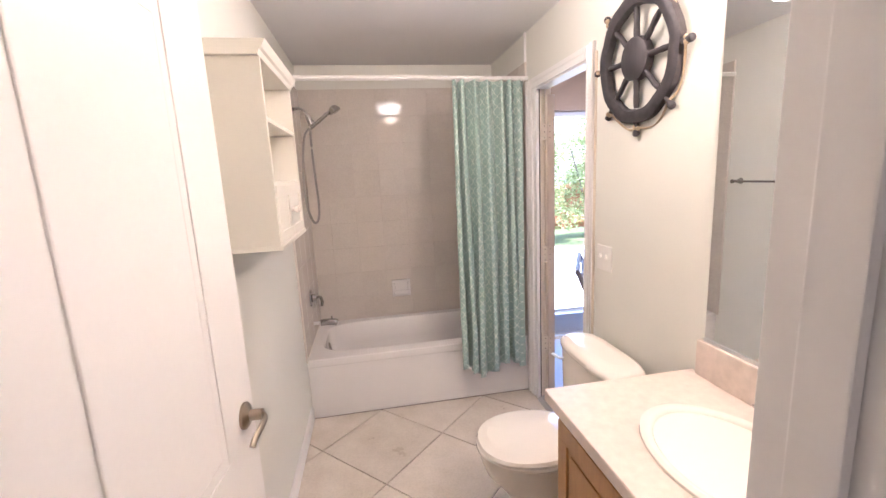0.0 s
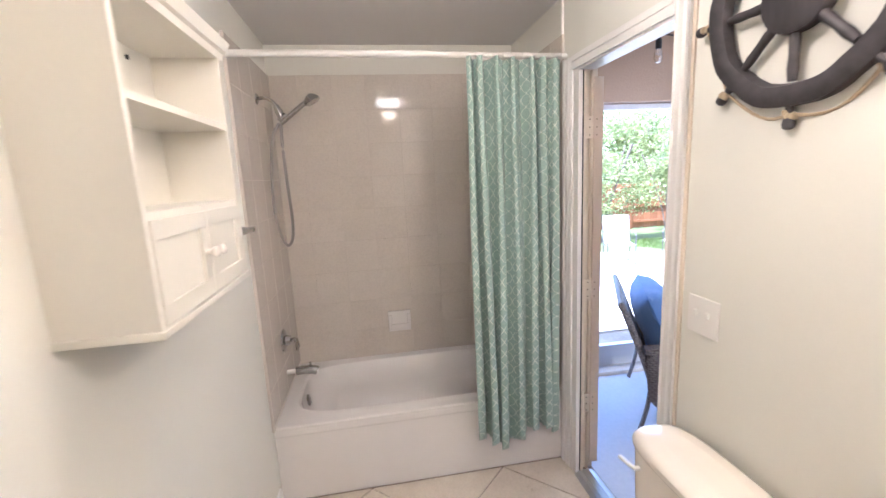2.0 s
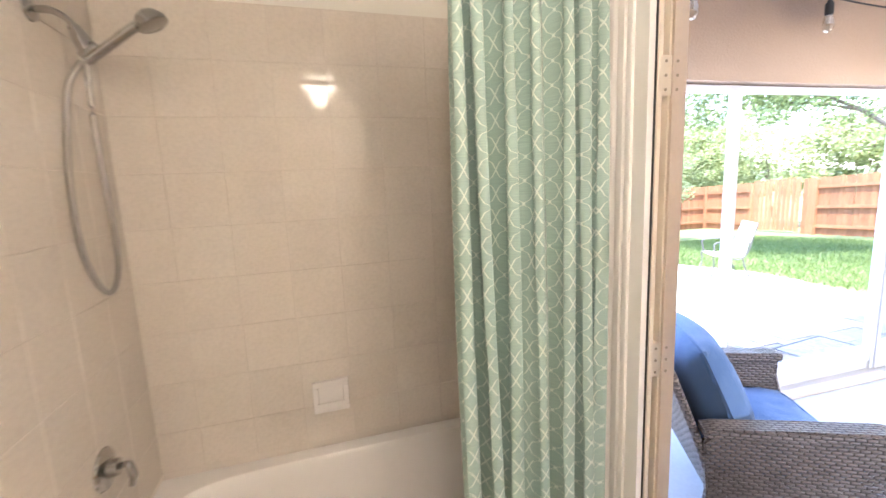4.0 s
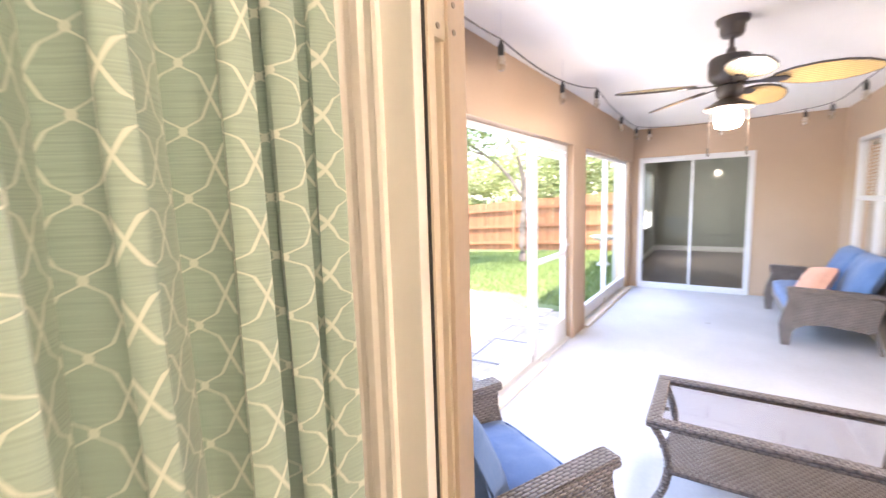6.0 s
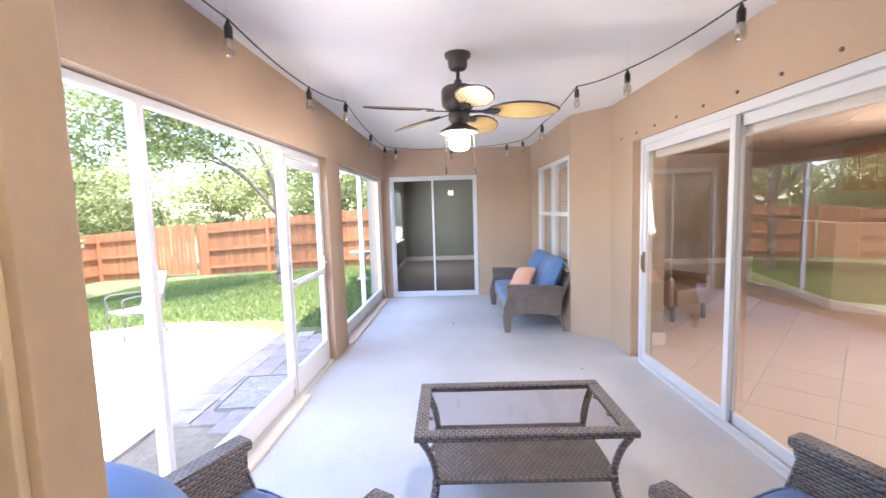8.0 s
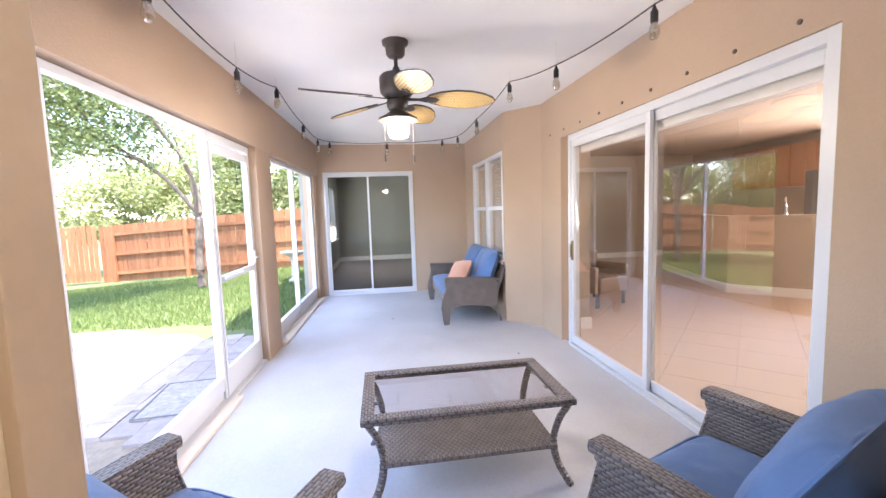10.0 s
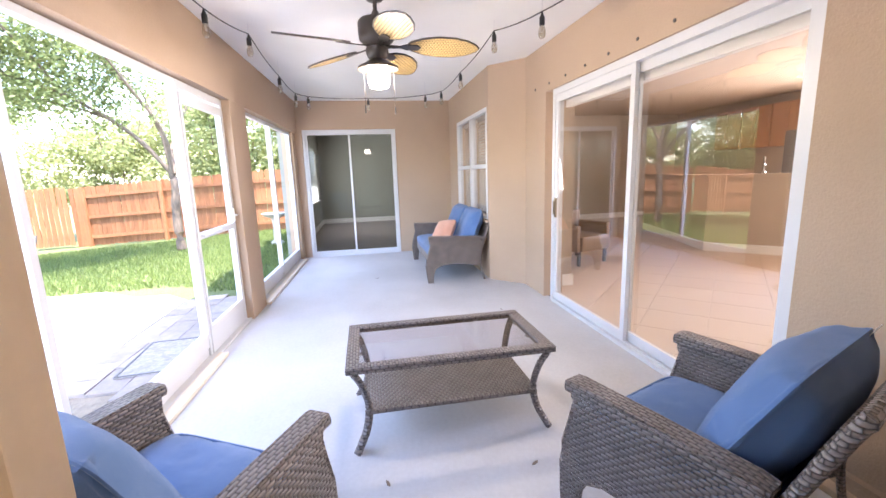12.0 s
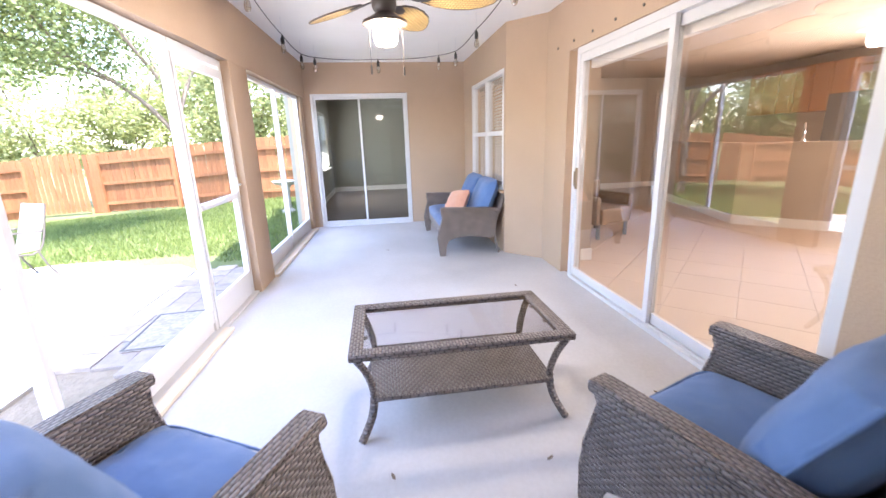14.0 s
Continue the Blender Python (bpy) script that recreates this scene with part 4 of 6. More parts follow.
rp = []
for k in range(8):
    a, b = Vector(knots[k]), Vector(knots[(k + 1) % 8])
    for t in range(8):
        t /= 8
        p = a.lerp(b, t)
        p.z -= 0.035 * math.sin(math.pi * t)
        p.x += 0.016 * math.sin(math.pi * t)
        rp.append(p)
rp.append(rp[0])
part("rope", sweep(B(), rp, 0.0042, seg=7), "rope", wh, "slack hemp rope")
for kn in knots:
    bm = B()
    for q in range(3):
        bmesh.ops.create_icosphere(bm, subdivisions=1, radius=0.011, matrix=Matrix.Translation(Vector(kn) + Vector((random.uniform(-0.008, 0.008), random.uniform(-0.008, 0.008), random.uniform(-0.008, 0.008)))))
    part("knot", bm, "rope", wh)
for s in (-1, 1):
    part("hanging_cord", sweep(B(), curve_pts([(-0.026, s * 0.09, 0.24), (-0.02, s * 0.05, 0.31), (-0.012, 0, 0.37)], 4), 0.0035, seg=6), "rope", wh)

sw = thing("light_switch", (1.519, 2.075, 1.14), "white double light switch plate", "light switch")
part("plate", boxes([(-0.006, 0, -0.058, 0.058, -0.058, 0.058)], 0.003), "plastic", sw)
for yy in (-0.023, 0.023):
    part("toggle", boxes([(-0.016, -0.005, yy - 0.005, yy + 0.005, 0.0, 0.018)], 0.002), "plastic", sw)

# floor tiles laid diagonally
SIDE = 0.71 / math.sqrt(2)


def diagonal_tiles(parent, x0, x1, y0, y1, z, ox, oy, side, mat, gap=0.003):
    """Tiles with their corners on a 45 degree grid through (ox, oy), cut to the room."""
    d = side * math.sqrt(2)
    n = int((x1 - x0 + y1 - y0) / d) + 4
    for i in range(-n, n):
        for j in range(-n, n):
            cx, cy = ox + (i + j) * d / 2, oy + (i - j) * d / 2
            r = d / 2 - gap * 1.41
            if cx + r < x0 or cx - r > x1 or cy + r < y0 or cy - r > y1:
                continue
            bm = B()
            q = [(r, 0), (0, r), (-r, 0), (0, -r)]
            lo = [bm.verts.new((cx + a, cy + b, z - 0.009)) for a, b in q]
            md = [bm.verts.new((cx + a, cy + b, z - 0.0015)) for a, b in q]
            hi = [bm.verts.new((cx + a * 0.992, cy + b * 0.992, z)) for a, b in q]
            bm.faces.new(hi)
            bm.faces.new(lo[::-1])
            for u, v in ((lo, md), (md, hi)):
                for k in range(4):
                    bm.faces.new((u[k], u[(k + 1) % 4], v[(k + 1) % 4], v[k]))
            for co, no in (((x0, 0, 0), (-1, 0, 0)), ((x1, 0, 0), (1, 0, 0)), ((0, y0, 0), (0, -1, 0)), ((0, y1, 0), (0, 1, 0))):
                g = list(bm.verts) + list(bm.edges) + list(bm.faces)
                bmesh.ops.bisect_plane(bm, geom=g, plane_co=co, plane_no=no, clear_outer=True)
            if len(bm.faces) < 3:
                bm.free()
                continue
            ob = new("tile", mesh_of("tile", bm, mat))
            ob.parent = parent

# ---- lanai: structure ----
XE, SYI, SYO, HY, WY = 8.78, 3.70, 3.92, 0.76, 1.10
SCREEN = Matrix.Translation((XE, SYI, 0)) @ Matrix.Rotation(radians(-2.0), 4, "Z") @ Matrix.Translation((-XE, -SYI, 0))   # the screen side runs a little askew
structure("floor_lanai", slab(B(), [(1.585, -0.1), (XE, -0.1), (XE, SYO), (1.585, SYO + 0.25)], "z", -0.25, LZ), "patio", "pale sealed concrete porch floor with faint stains")
structure("ceiling_lanai", boxes([(1.56, XE + 0.3, 0.3, SYO + 0.36, LC, LC + 0.08)]), "porch_ceiling", "white textured porch ceiling")
structure("wall_lanai_end", boxes([(XE, XE + 0.2, 0.9, 2.055, -0.25, LC), (XE, XE + 0.2, 3.615, 3.95, -0.25, LC), (XE, XE + 0.2, 2.055, 3.615, 2.115, LC)]), "stucco", "tan stucco end wall with sliding door")
bm = boxes([(1.585, 2.83, HY - 0.22, HY, -0.25, LC), (5.50, 6.03, HY - 0.22, HY, -0.25, LC), (2.83, 5.50, HY - 0.22, HY, 2.11, LC)])
slab(bm, [(6.03, HY), (6.40, WY), (6.40, WY - 0.25), (6.03, HY - 0.25)], "z", -0.25, LC)
structure("wall_house", bm, "stucco", "tan stucco house wall around the glass sliding door")
structure("wall_window", boxes([(6.40, 6.47, WY - 0.2, WY, -0.25, LC), (8.15, XE, WY - 0.2, WY, -0.25, LC), (6.47, 8.15, WY - 0.2, WY, -0.25, 0.72), (6.47, 8.15, WY - 0.2, WY, 2.12, LC)]), "stucco", "tan stucco wall with twin window")
structure("beam_screen", boxes([(WX, XE, SYI, SYI + 0.135, 2.06, LC)]), "stucco", "tan stucco beam above the screens").matrix_world = SCREEN
structure("column_screen", boxes([(5.60, 6.06, SYI, SYI + 0.135, -0.25, 2.06)], 0.006), "stucco", "tan stucco column between the screens").matrix_world = SCREEN
structure("column_corner", boxes([(8.56, XE, SYI + 0.03, SYI + 0.135, -0.25, 2.06)], 0.006), "stucco", "tan stucco corner column").matrix_world = SCREEN
structure("wall_bath_outside", boxes([(1.586, 1.592, 0.58, 2.16, -0.25, LC), (WX, WX + 0.02, 2.96, 4.16, -0.25, LC), (1.586, 1.592, 2.16, 2.90, 2.10, LC)]), "stucco", "tan stucco outer wall beside the doorway")
structure("roof", boxes([(-3, 12.5, -8, SYO + 0.42, LC + 0.12, LC + 0.3)]), "stucco", "roof over house and porch")
structure("baseboard_lanai", slab(B(), [(HY, LZ), (HY + 0.05, LZ), (HY + 0.05, LZ + 0.03), (HY + 0.02, LZ + 0.05), (HY + 0.02, LZ + 0.11), (HY, LZ + 0.12)], "x", 1.6, 2.83), "stucco", "tan kick ledge along the wall")

# ---- screens ----
def screen_bay(name, x0, x1, posts, label):
    s = thing(name, SCREEN @ Matrix.Translation(((x0 + x1) / 2, 3.80, LZ)), label, "screen frame")
    tagged(s, kind="structure")
    c = (x0 + x1) / 2
    part("top_rail", boxes([(x0 - c, x1 - c, -0.025, 0.025, 2.066, 2.105)], 0.003), "alu", s)
    part("bottom_rail", boxes([(x0 - c, x1 - c, -0.025, 0.025, 0.09, 0.20)], 0.003), "alu", s)
    part("kick_plate", boxes([(x0 - c, x1 - c, -0.012, 0.012, 0.0, 0.092)], 0.002), "alu", s)
    part("sill", boxes([(x0 - c, x1 - c, -0.075, 0.05, 0.0, 0.022)], 0.004), "alu", s, "worn white sill on the floor")
    part("curb", boxes([(x0 - c, x1 - c, -0.145, -0.072, 0.0, 0.03)], 0.006), "cream", s, "cream painted curb on the porch floor")
    for x in posts:
        part("post", boxes([(x - 0.020 - c, x + 0.020 - c, -0.03, 0.03, 0.022, 2.068)], 0.003), "alu", s)
    return s


screen_bay("window_screen_1", WX + 0.02, 4.73, [1.72, 3.24, 4.71], "white aluminium screen panel frame with tall openings")
screen_bay("window_screen_2", 6.06, 8.56, [6.09, 7.32, 8.53], "white aluminium screen panel frame beside the corner")
sd = thing("door_screen", SCREEN @ Matrix.Translation((5.165, 3.80, LZ)), "white aluminium screen door with crossbar and kick plate, closed", "door")
tagged(sd, kind="structure")
part("post", boxes([(0.400, 0.434, -0.03, 0.03, 0.0, 2.10)], 0.003), "alu", sd)
part("transom", boxes([(-0.434, 0.400, -0.028, 0.028, 2.045, 2.105)], 0.003), "alu", sd)
for x0, x1 in ((-0.428, -0.393), (0.358, 0.393)):
    part("stile", boxes([(x0, x1, -0.034, 0.0, 0.02, 2.02)], 0.003), "alu", sd)
for z0, z1 in ((0.02, 0.24), (0.935, 0.985), (1.95, 2.02)):
    part("rail", boxes([(-0.393, 0.358, -0.033, -0.002, z0, z1)], 0.003), "alu", sd)
part("sill", boxes([(-0.434, 0.434, -0.075, 0.05, 0.0, 0.018)], 0.004), "alu", sd)
hh = part("door_handle", boxes([(0.355, 0.388, -0.05, -0.034, 1.0, 1.12)], 0.004), "plastic", sd)
part("lever", sweep(B(), [(0.37, -0.05, 1.06), (0.37, -0.075, 1.06), (0.32, -0.08, 1.055)], 0.007, seg=8), "alu_raw", hh)
part("closer", cyl(B(), (-0.385, -0.05, 0.965), (0.02, -0.05, 0.965), 0.014), "alu", sd)

# ---- sliding doors ----
sl = thing("door_slider", (4.15, 0.695, LZ), "white aluminium sliding glass door of the living room, closed", "door")
tagged(sl, kind="structure")
part("frame_side", boxes([(1.17, 1.225, -0.05, 0.045, 0, 2.16)], 0.003), "alu", sl)
part("frame_side", boxes([(-1.315, -1.25, -0.05, 0.05, 0, 2.16)], 0.003), "alu", sl)
part("frame_head", boxes([(-1.25, 1.17, -0.05, 0.045, 2.10, 2.16)], 0.003), "alu", sl)
part("track", boxes([(-1.25, 1.17, -0.05, 0.06, 0, 0.03), (-1.25, 1.17, 0.02, 0.026, 0.03, 0.045), (-1.25, 1.17, -0.02, -0.014, 0.03, 0.045)], 0.002), "alu", sl)
for x0, x1, y in ((-0.065, 1.168, 0.022), (-1.25, 0.0, -0.022)):
    ps = part("sash", boxes([(x0, x0 + 0.052, y - 0.016, y + 0.016, 0.045, 2.10), (x1 - 0.052, x1, y - 0.016, y + 0.016, 0.045, 2.10), (x0 + 0.052, x1 - 0.052, y - 0.016, y + 0.016, 0.045, 0.115), (x0 + 0.052, x1 - 0.052, y - 0.016, y + 0.016, 2.03, 2.10)], 0.002), "alu", sl)
    pane(x0 + 0.05, x1 - 0.05, y - 0.003, y + 0.003, 0.11, 2.04, "clear", ps, (0, 1, 0))
part("valance", boxes([(-1.24, 1.16, -0.12, -0.06, 1.98, 2.09)], 0.004), "white", sl, "white blind valance inside the glass")
part("door_handle", boxes([(1.115, 1.14, 0.038, 0.06, 0.90, 1.10), (1.12, 1.135, 0.06, 0.075, 0.93, 1.07)], 0.004), "nickel", sl)

s2 = thing("door_slider_end", (8.80, 2.835, LZ), "white framed sliding glass door with dark screen, closed", "door")
tagged(s2, kind="structure")
part("frame_side", boxes([(-0.03, 0.06, 0.735, 0.775, 0, 2.16)], 0.003), "alu", s2)
part("frame_side", boxes([(-0.03, 0.06, -0.775, -0.735, 0, 2.16)], 0.003), "alu", s2)
part("frame_head", boxes([(-0.03, 0.06, -0.735, 0.735, 2.12, 2.16)], 0.003), "alu", s2)
part("track", boxes([(-0.05, 0.06, -0.735, 0.735, 0, 0.05)], 0.003), "alu", s2)
for y0, y1, x in ((-0.735, 0.03, -0.012), (-0.005, 0.735, 0.022)):
    ps = part("sash", boxes([(x - 0.012, x + 0.012, y0, y0 + 0.032, 0.05, 2.12), (x - 0.012, x + 0.012, y1 - 0.032, y1, 0.05, 2.12), (x - 0.012, x + 0.012, y0 + 0.032, y1 - 0.032, 0.05, 0.09), (x - 0.012, x + 0.012, y0 + 0.032, y1 - 0.032, 2.08, 2.12)], 0.002), "alu", s2)
    pane(x - 0.003, x + 0.003, y0 + 0.03, y1 - 0.03, 0.085, 2.085, "tinted", ps, (-1, 0, 0))
part("door_handle", boxes([(-0.05, -0.024, -0.725, -0.70, 1.05, 1.22)], 0.004), "alu", s2)

# twin window with blinds
wn_ = thing("window_1", (7.31, 1.075, 0.72), "white twin single-hung window with closed blinds", "window")
tagged(wn_, kind="structure")
part("window_frame", boxes([(-0.84, -0.79, -0.06, 0.03, 0, 1.40), (0.79, 0.84, -0.06, 0.03, 0, 1.40), (-0.79, 0.79, -0.06, 0.03, 1.35, 1.40), (-0.79, 0.79, -0.06, 0.03, 0, 0.05), (-0.035, 0.035, -0.06, 0.028, 0.05, 1.35)], 0.003), "alu", wn_)
part("window_sill", boxes([(-0.87, 0.87, 0.026, 0.07, -0.03, 0.0)], 0.004), "stucco", wn_)
for x0, x1 in ((-0.79, -0.035), (0.035, 0.79)):
    part("sash", boxes([(x0, x1, -0.03, 0.02, 0.655, 0.71), (x0, x0 + 0.025, -0.03, 0.015, 0.05, 1.35), (x1 - 0.025, x1, -0.03, 0.015, 0.05, 1.35)], 0.002), "alu", wn_)
    pane(x0 + 0.02, x1 - 0.02, -0.012, -0.008, 0.05, 1.35, "clear", wn_, (0, 1, 0))
    bl = part("blind", boxes([(x0 + 0.02, x1 - 0.02, -0.10, -0.07, 1.30, 1.35)], 0.002), "blind", wn_)
    sl_me = mesh_of("slat", boxes([(x0 + 0.025, x1 - 0.025, -0.024, 0.024, -0.0012, 0.0012)]), "blind")
    for k in range(31):
        o = new("slat", sl_me)
        o.parent = bl
        o.matrix_basis = pose(0, -0.085, 0.06 + k * 0.0405, -42, 0, 0)

# ---- rooms behind the glass ----
structure("floor_living", boxes([(1.75, 11.9, -6.0, 0.49, -0.2, -0.045), (1.75, 8.7, 0.49, 0.70, -0.2, -0.045)]), "grout")
living = structure("floor_living_tiles", boxes([(1.75, 11.8, -6.0, 0.485, -0.045, -0.042), (1.75, 8.7, 0.485, 0.645, -0.045, -0.042)]), "wall_grout", "beige diagonal floor tiles of the living room")
structure("ceiling_living", boxes([(1.6, 11.95, -6.1, 0.49, 3.2, 3.3), (1.6, 8.8, 0.49, HY - 0.22, 2.6, 2.7)]), "ceiling")
structure("wall_living", boxes([(1.6, 1.75, -6.0, 0.40, -0.2, 3.2), (1.6, 1.75, 0.40, 0.58, -0.2, 2.5), (8.6, 8.75, 0.50, 0.86, -0.2, 2.6), (11.8, 11.95, -6.0, 0.40, -0.2, 3.2), (11.8, 11.95, 0.40, 0.60, -0.2, 2.5), (1.6, 11.95, 0.40, 0.489, 2.5, 3.2), (8.75, 9.0, 0.50, 0.60, -0.2, 2.6), (1.6, 4.6, -6.1, -5.95, -0.2, 3.2), (6.4, 11.95, -6.1, -5.95, -0.2, 3.2), (4.6, 6.4, -6.1, -5.95, -0.2, 0.9), (4.6, 6.4, -6.1, -5.95, 2.1, 3.2), (5.79, 5.93, 0.28, HY - 0.225, -0.04, 2.49)]), "room_wall")
structure("baseboard_living", boxes([(1.76, 11.78, -5.95, -5.93, -0.04, 0.10), (5.772, 5.79, 0.262, 0.55, -0.04, 0.10), (5.79, 5.948, 0.262, 0.28, -0.04, 0.10), (5.52, 5.77, 0.56, 0.575, -0.04, 0.10), (11.78, 11.8, -5.93, 0.5, -0.04, 0.10)], 0.003), "white", "white baseboard")
# low kitchen wall with a clipped corner: one leg runs back to the hall, one slants towards the kitchen
for nm, mat_, z0, z1, dy, lab in (("half_wall", "room_wall", -0.042, 1.13, 0.0, "low tan wall of the kitchen bar"), ("baseboard_half_wall", "white", -0.042, 0.10, 0.016, "white baseboard"), ("trim_half_wall", "room_wall", 1.13, 1.17, 0.03, "painted ledge of the low wall")):
    bmh = B()
    e = 0.02 if dy else 0.0
    slab(bmh, [(7.05 - dy * 0.4, -2.69 + dy), (9.6 - e, -3.45 + dy), (9.6 - e, -3.62 + e), (7.09, -2.87 + e), (5.40, -4.50 + e), (5.28 - dy, -4.40 + dy)], "z", z0, z1, 0.003)
    structure(nm, bmh, mat_, lab)
fau = thing("kitchen_faucet", (6.62, -3.22, 1.17), "chrome gooseneck kitchen faucet", "faucet")
part("spout", sweep(B(), curve_pts([(0, 0, 0), (0, 0, 0.16), (0.03, -0.03, 0.24), (0.08, -0.08, 0.22), (0.09, -0.09, 0.16)], 5), 0.014, seg=8), "chrome", fau)
part("base", cyl(B(), (0, 0, 0), (0, 0, 0.03), 0.028), "chrome", fau)
ac = thing("accent_chair", pose(6.95, -0.45, -0.033, 0, 0, 200), "brown leather tub chair on the living room tiles", "chair")
part("seat", boxes([(-0.28, 0.30, -0.27, 0.27, 0.20, 0.42)], 0.04), "tan_leather", ac)
part("backrest", boxes([(-0.36, -0.27, -0.32, 0.32, 0.20, 0.74)], 0.03), "tan_leather", ac)
for s in (-1, 1):
    part("armrest", boxes([(-0.27, 0.27, s * 0.31 - 0.035, s * 0.31 + 0.035, 0.20, 0.58)], 0.025), "tan_leather", ac)
    for x in (-0.28, 0.24):
        part("leg", boxes([(x - 0.02, x + 0.02, s * 0.27 - 0.02, s * 0.27 + 0.02, 0, 0.21)], 0.004), "steel_dark", ac)
for k, x in enumerate((8.0, 8.7, 9.4)):
    kc = thing("kitchen_cabinet", (x, -5.93, 1.65), "brown wooden upper kitchen cabinet", "cabinet", "kitchen cabinets")
    part("body", boxes([(0, 0.69, 0, 0.33, 0, 0.85)], 0.004), "kitchen_wood", kc)
    for x0, x1 in ((0.01, 0.34), (0.35, 0.68)):
        part("door", boxes([(x0, x1, 0.33, 0.348, 0.01, 0.84), (x0 + 0.06, x1 - 0.06, 0.348, 0.354, 0.07, 0.78)], 0.003), "kitchen_wood", kc)
fr = thing("refrigerator", (7.55, -5.50, -0.042), "dark refrigerator in the kitchen", "refrigerator")
part("body", boxes([(-0.42, 0.42, -0.42, 0.35, 0, 1.95)], 0.01), "steel_dark", fr)
part("door", boxes([(-0.415, 0.415, 0.351, 0.40, 0.02, 1.94)], 0.01), "steel_dark", fr)
# fill light added out of view to brighten the living room behind the glass
lamp("living_window_daylight", "AREA", look((5.5, -5.9, 1.5), (5.5, 0, 1.0)), 55, (0.95, 0.97, 1), size=(1.7, 1.1))
# made-up window frame around that fill
lw = thing("window_living", (5.5, -5.95, 0.9), "white framed window added out of view at the far side of the living room", "window")
tagged(lw, kind="structure")
part("window_frame", boxes([(-0.9, -0.85, -0.05, 0.03, 0, 1.2), (0.85, 0.9, -0.05, 0.03, 0, 1.2), (-0.85, 0.85, -0.05, 0.03, 1.15, 1.2), (-0.85, 0.85, -0.05, 0.03, 0, 0.05), (-0.02, 0.02, -0.05, 0.03, 0.05, 1.15)], 0.003), "alu", lw)

lamp("bedroom_window_daylight", "AREA", look((12.05, 3.80, 1.4), (12.0, 0, 0.9)), 9, (0.95, 0.98, 1), size=(1.2, 1.2))
structure("floor_bedroom", boxes([(XE + 0.2, 14.1, 0.6, 3.95, -0.25, -0.03)]), "carpet", "dark brown carpet")
structure("ceiling_bedroom", boxes([(XE + 0.2, 14.1, 0.6, 3.95, 2.5, 2.6)]), "ceiling")
structure("wall_bedroom", boxes([(14.0, 14.2, 0.6, 3.95, -0.25, 2.5), (XE + 0.2, 14.1, 0.5, 0.6, -0.25, 2.5), (XE + 0.2, 11.35, 3.90, 4.05, -0.25, 2.5), (12.75, 14.1, 3.90, 4.05, -0.25, 2.5), (11.35, 12.75, 3.90, 4.05, -0.25, 0.75), (11.35, 12.75, 3.90, 4.05, 2.05, 2.5)]), "dark_wall")
structure("baseboard_bedroom", boxes([(13.98, 14.0, 0.6, 3.9, -0.03, 0.10), (9.0, 13.98, 3.88, 3.9, -0.03, 0.10)], 0.003), "white", "white baseboard")
bw = thing("window_bedroom", (12.05, 3.93, 0.75), "white framed bedroom window with lowered blinds", "window")
tagged(bw, kind="structure")
part("window_frame", boxes([(-0.70, -0.65, -0.05, 0.05, 0, 1.3), (0.65, 0.70, -0.05, 0.05, 0, 1.3), (-0.65, 0.65, -0.05, 0.05, 1.25, 1.3), (-0.65, 0.65, -0.05, 0.05, 0, 0.05), (-0.65, 0.65, -0.04, 0.04, 0.63, 0.67)], 0.003), "alu", bw)
part("window_sill", boxes([(-0.75, 0.75, -0.13, -0.05, -0.03, 0.0)], 0.005), "white", bw)
sl_me = mesh_of("slat", boxes([(-0.645, 0.645, -0.024, 0.024, -0.0012, 0.0012)]), "blind")
for k in range(28):
    o = new("slat", sl_me)
    o.parent = bw
    o.matrix_basis = pose(0, -0.08, 0.06 + k * 0.043, 35, 0, 0)

# ---- wicker furniture ----
def cushion(bm, sx, sy, sz, seed=0, puff=0.35, rim=0.55):
    """A filled cushion: rounded box, fuller in the middle, with soft dents."""
    bmesh.ops.create_cube(bm, size=2.0)
    bmesh.ops.subdivide_edges(bm, edges=bm.edges[:], cuts=19, use_grid_fill=True)
    for v in bm.verts:
        x, y, z = v.co
        edge = (1 - abs(x) ** 4) * (1 - abs(y) ** 4)
        r = 1 - 0.06 * (abs(x * y) ** 3)
        k = rim + (1 - rim) * max(0.0, edge) ** 0.5
        zz = z * (k + puff * edge * 0.35)
        bulge = 1 + 0.03 * (1 - z * z)
        p = Vector((x * sx * r * bulge, y * sy * r * bulge, zz * sz))
        d = noise.noise(p * 5 + Vector((seed, 0, 0))) * 0.014 + noise.noise(p * 16 + Vector((0, seed, 0))) * 0.004
        crease = abs(noise.noise(Vector((p.x * 5, p.y * 13, p.z * 4)) + Vector((seed * 2.3, 1.7, 0))))
        d -= 0.016 * max(0.0, 1 - crease * 7) * (0.35 + 0.65 * (1 - edge))
        v.co = p + Vector((0, 0, d * (1 if z > 0 else 0.4)))
    return bm


def piping(sx, sy, z=0.0):
    pts = []
    for i in range(41):
        a = 2 * math.pi * i / 40
        c, s = math.cos(a), math.sin(a)
        pts.append((sx * 1.03 * math.copysign(abs(c) ** 0.22, c), sy * 1.03 * math.copysign(abs(s) ** 0.22, s), z))
    return sweep(B(), pts, 0.006, seg=6)


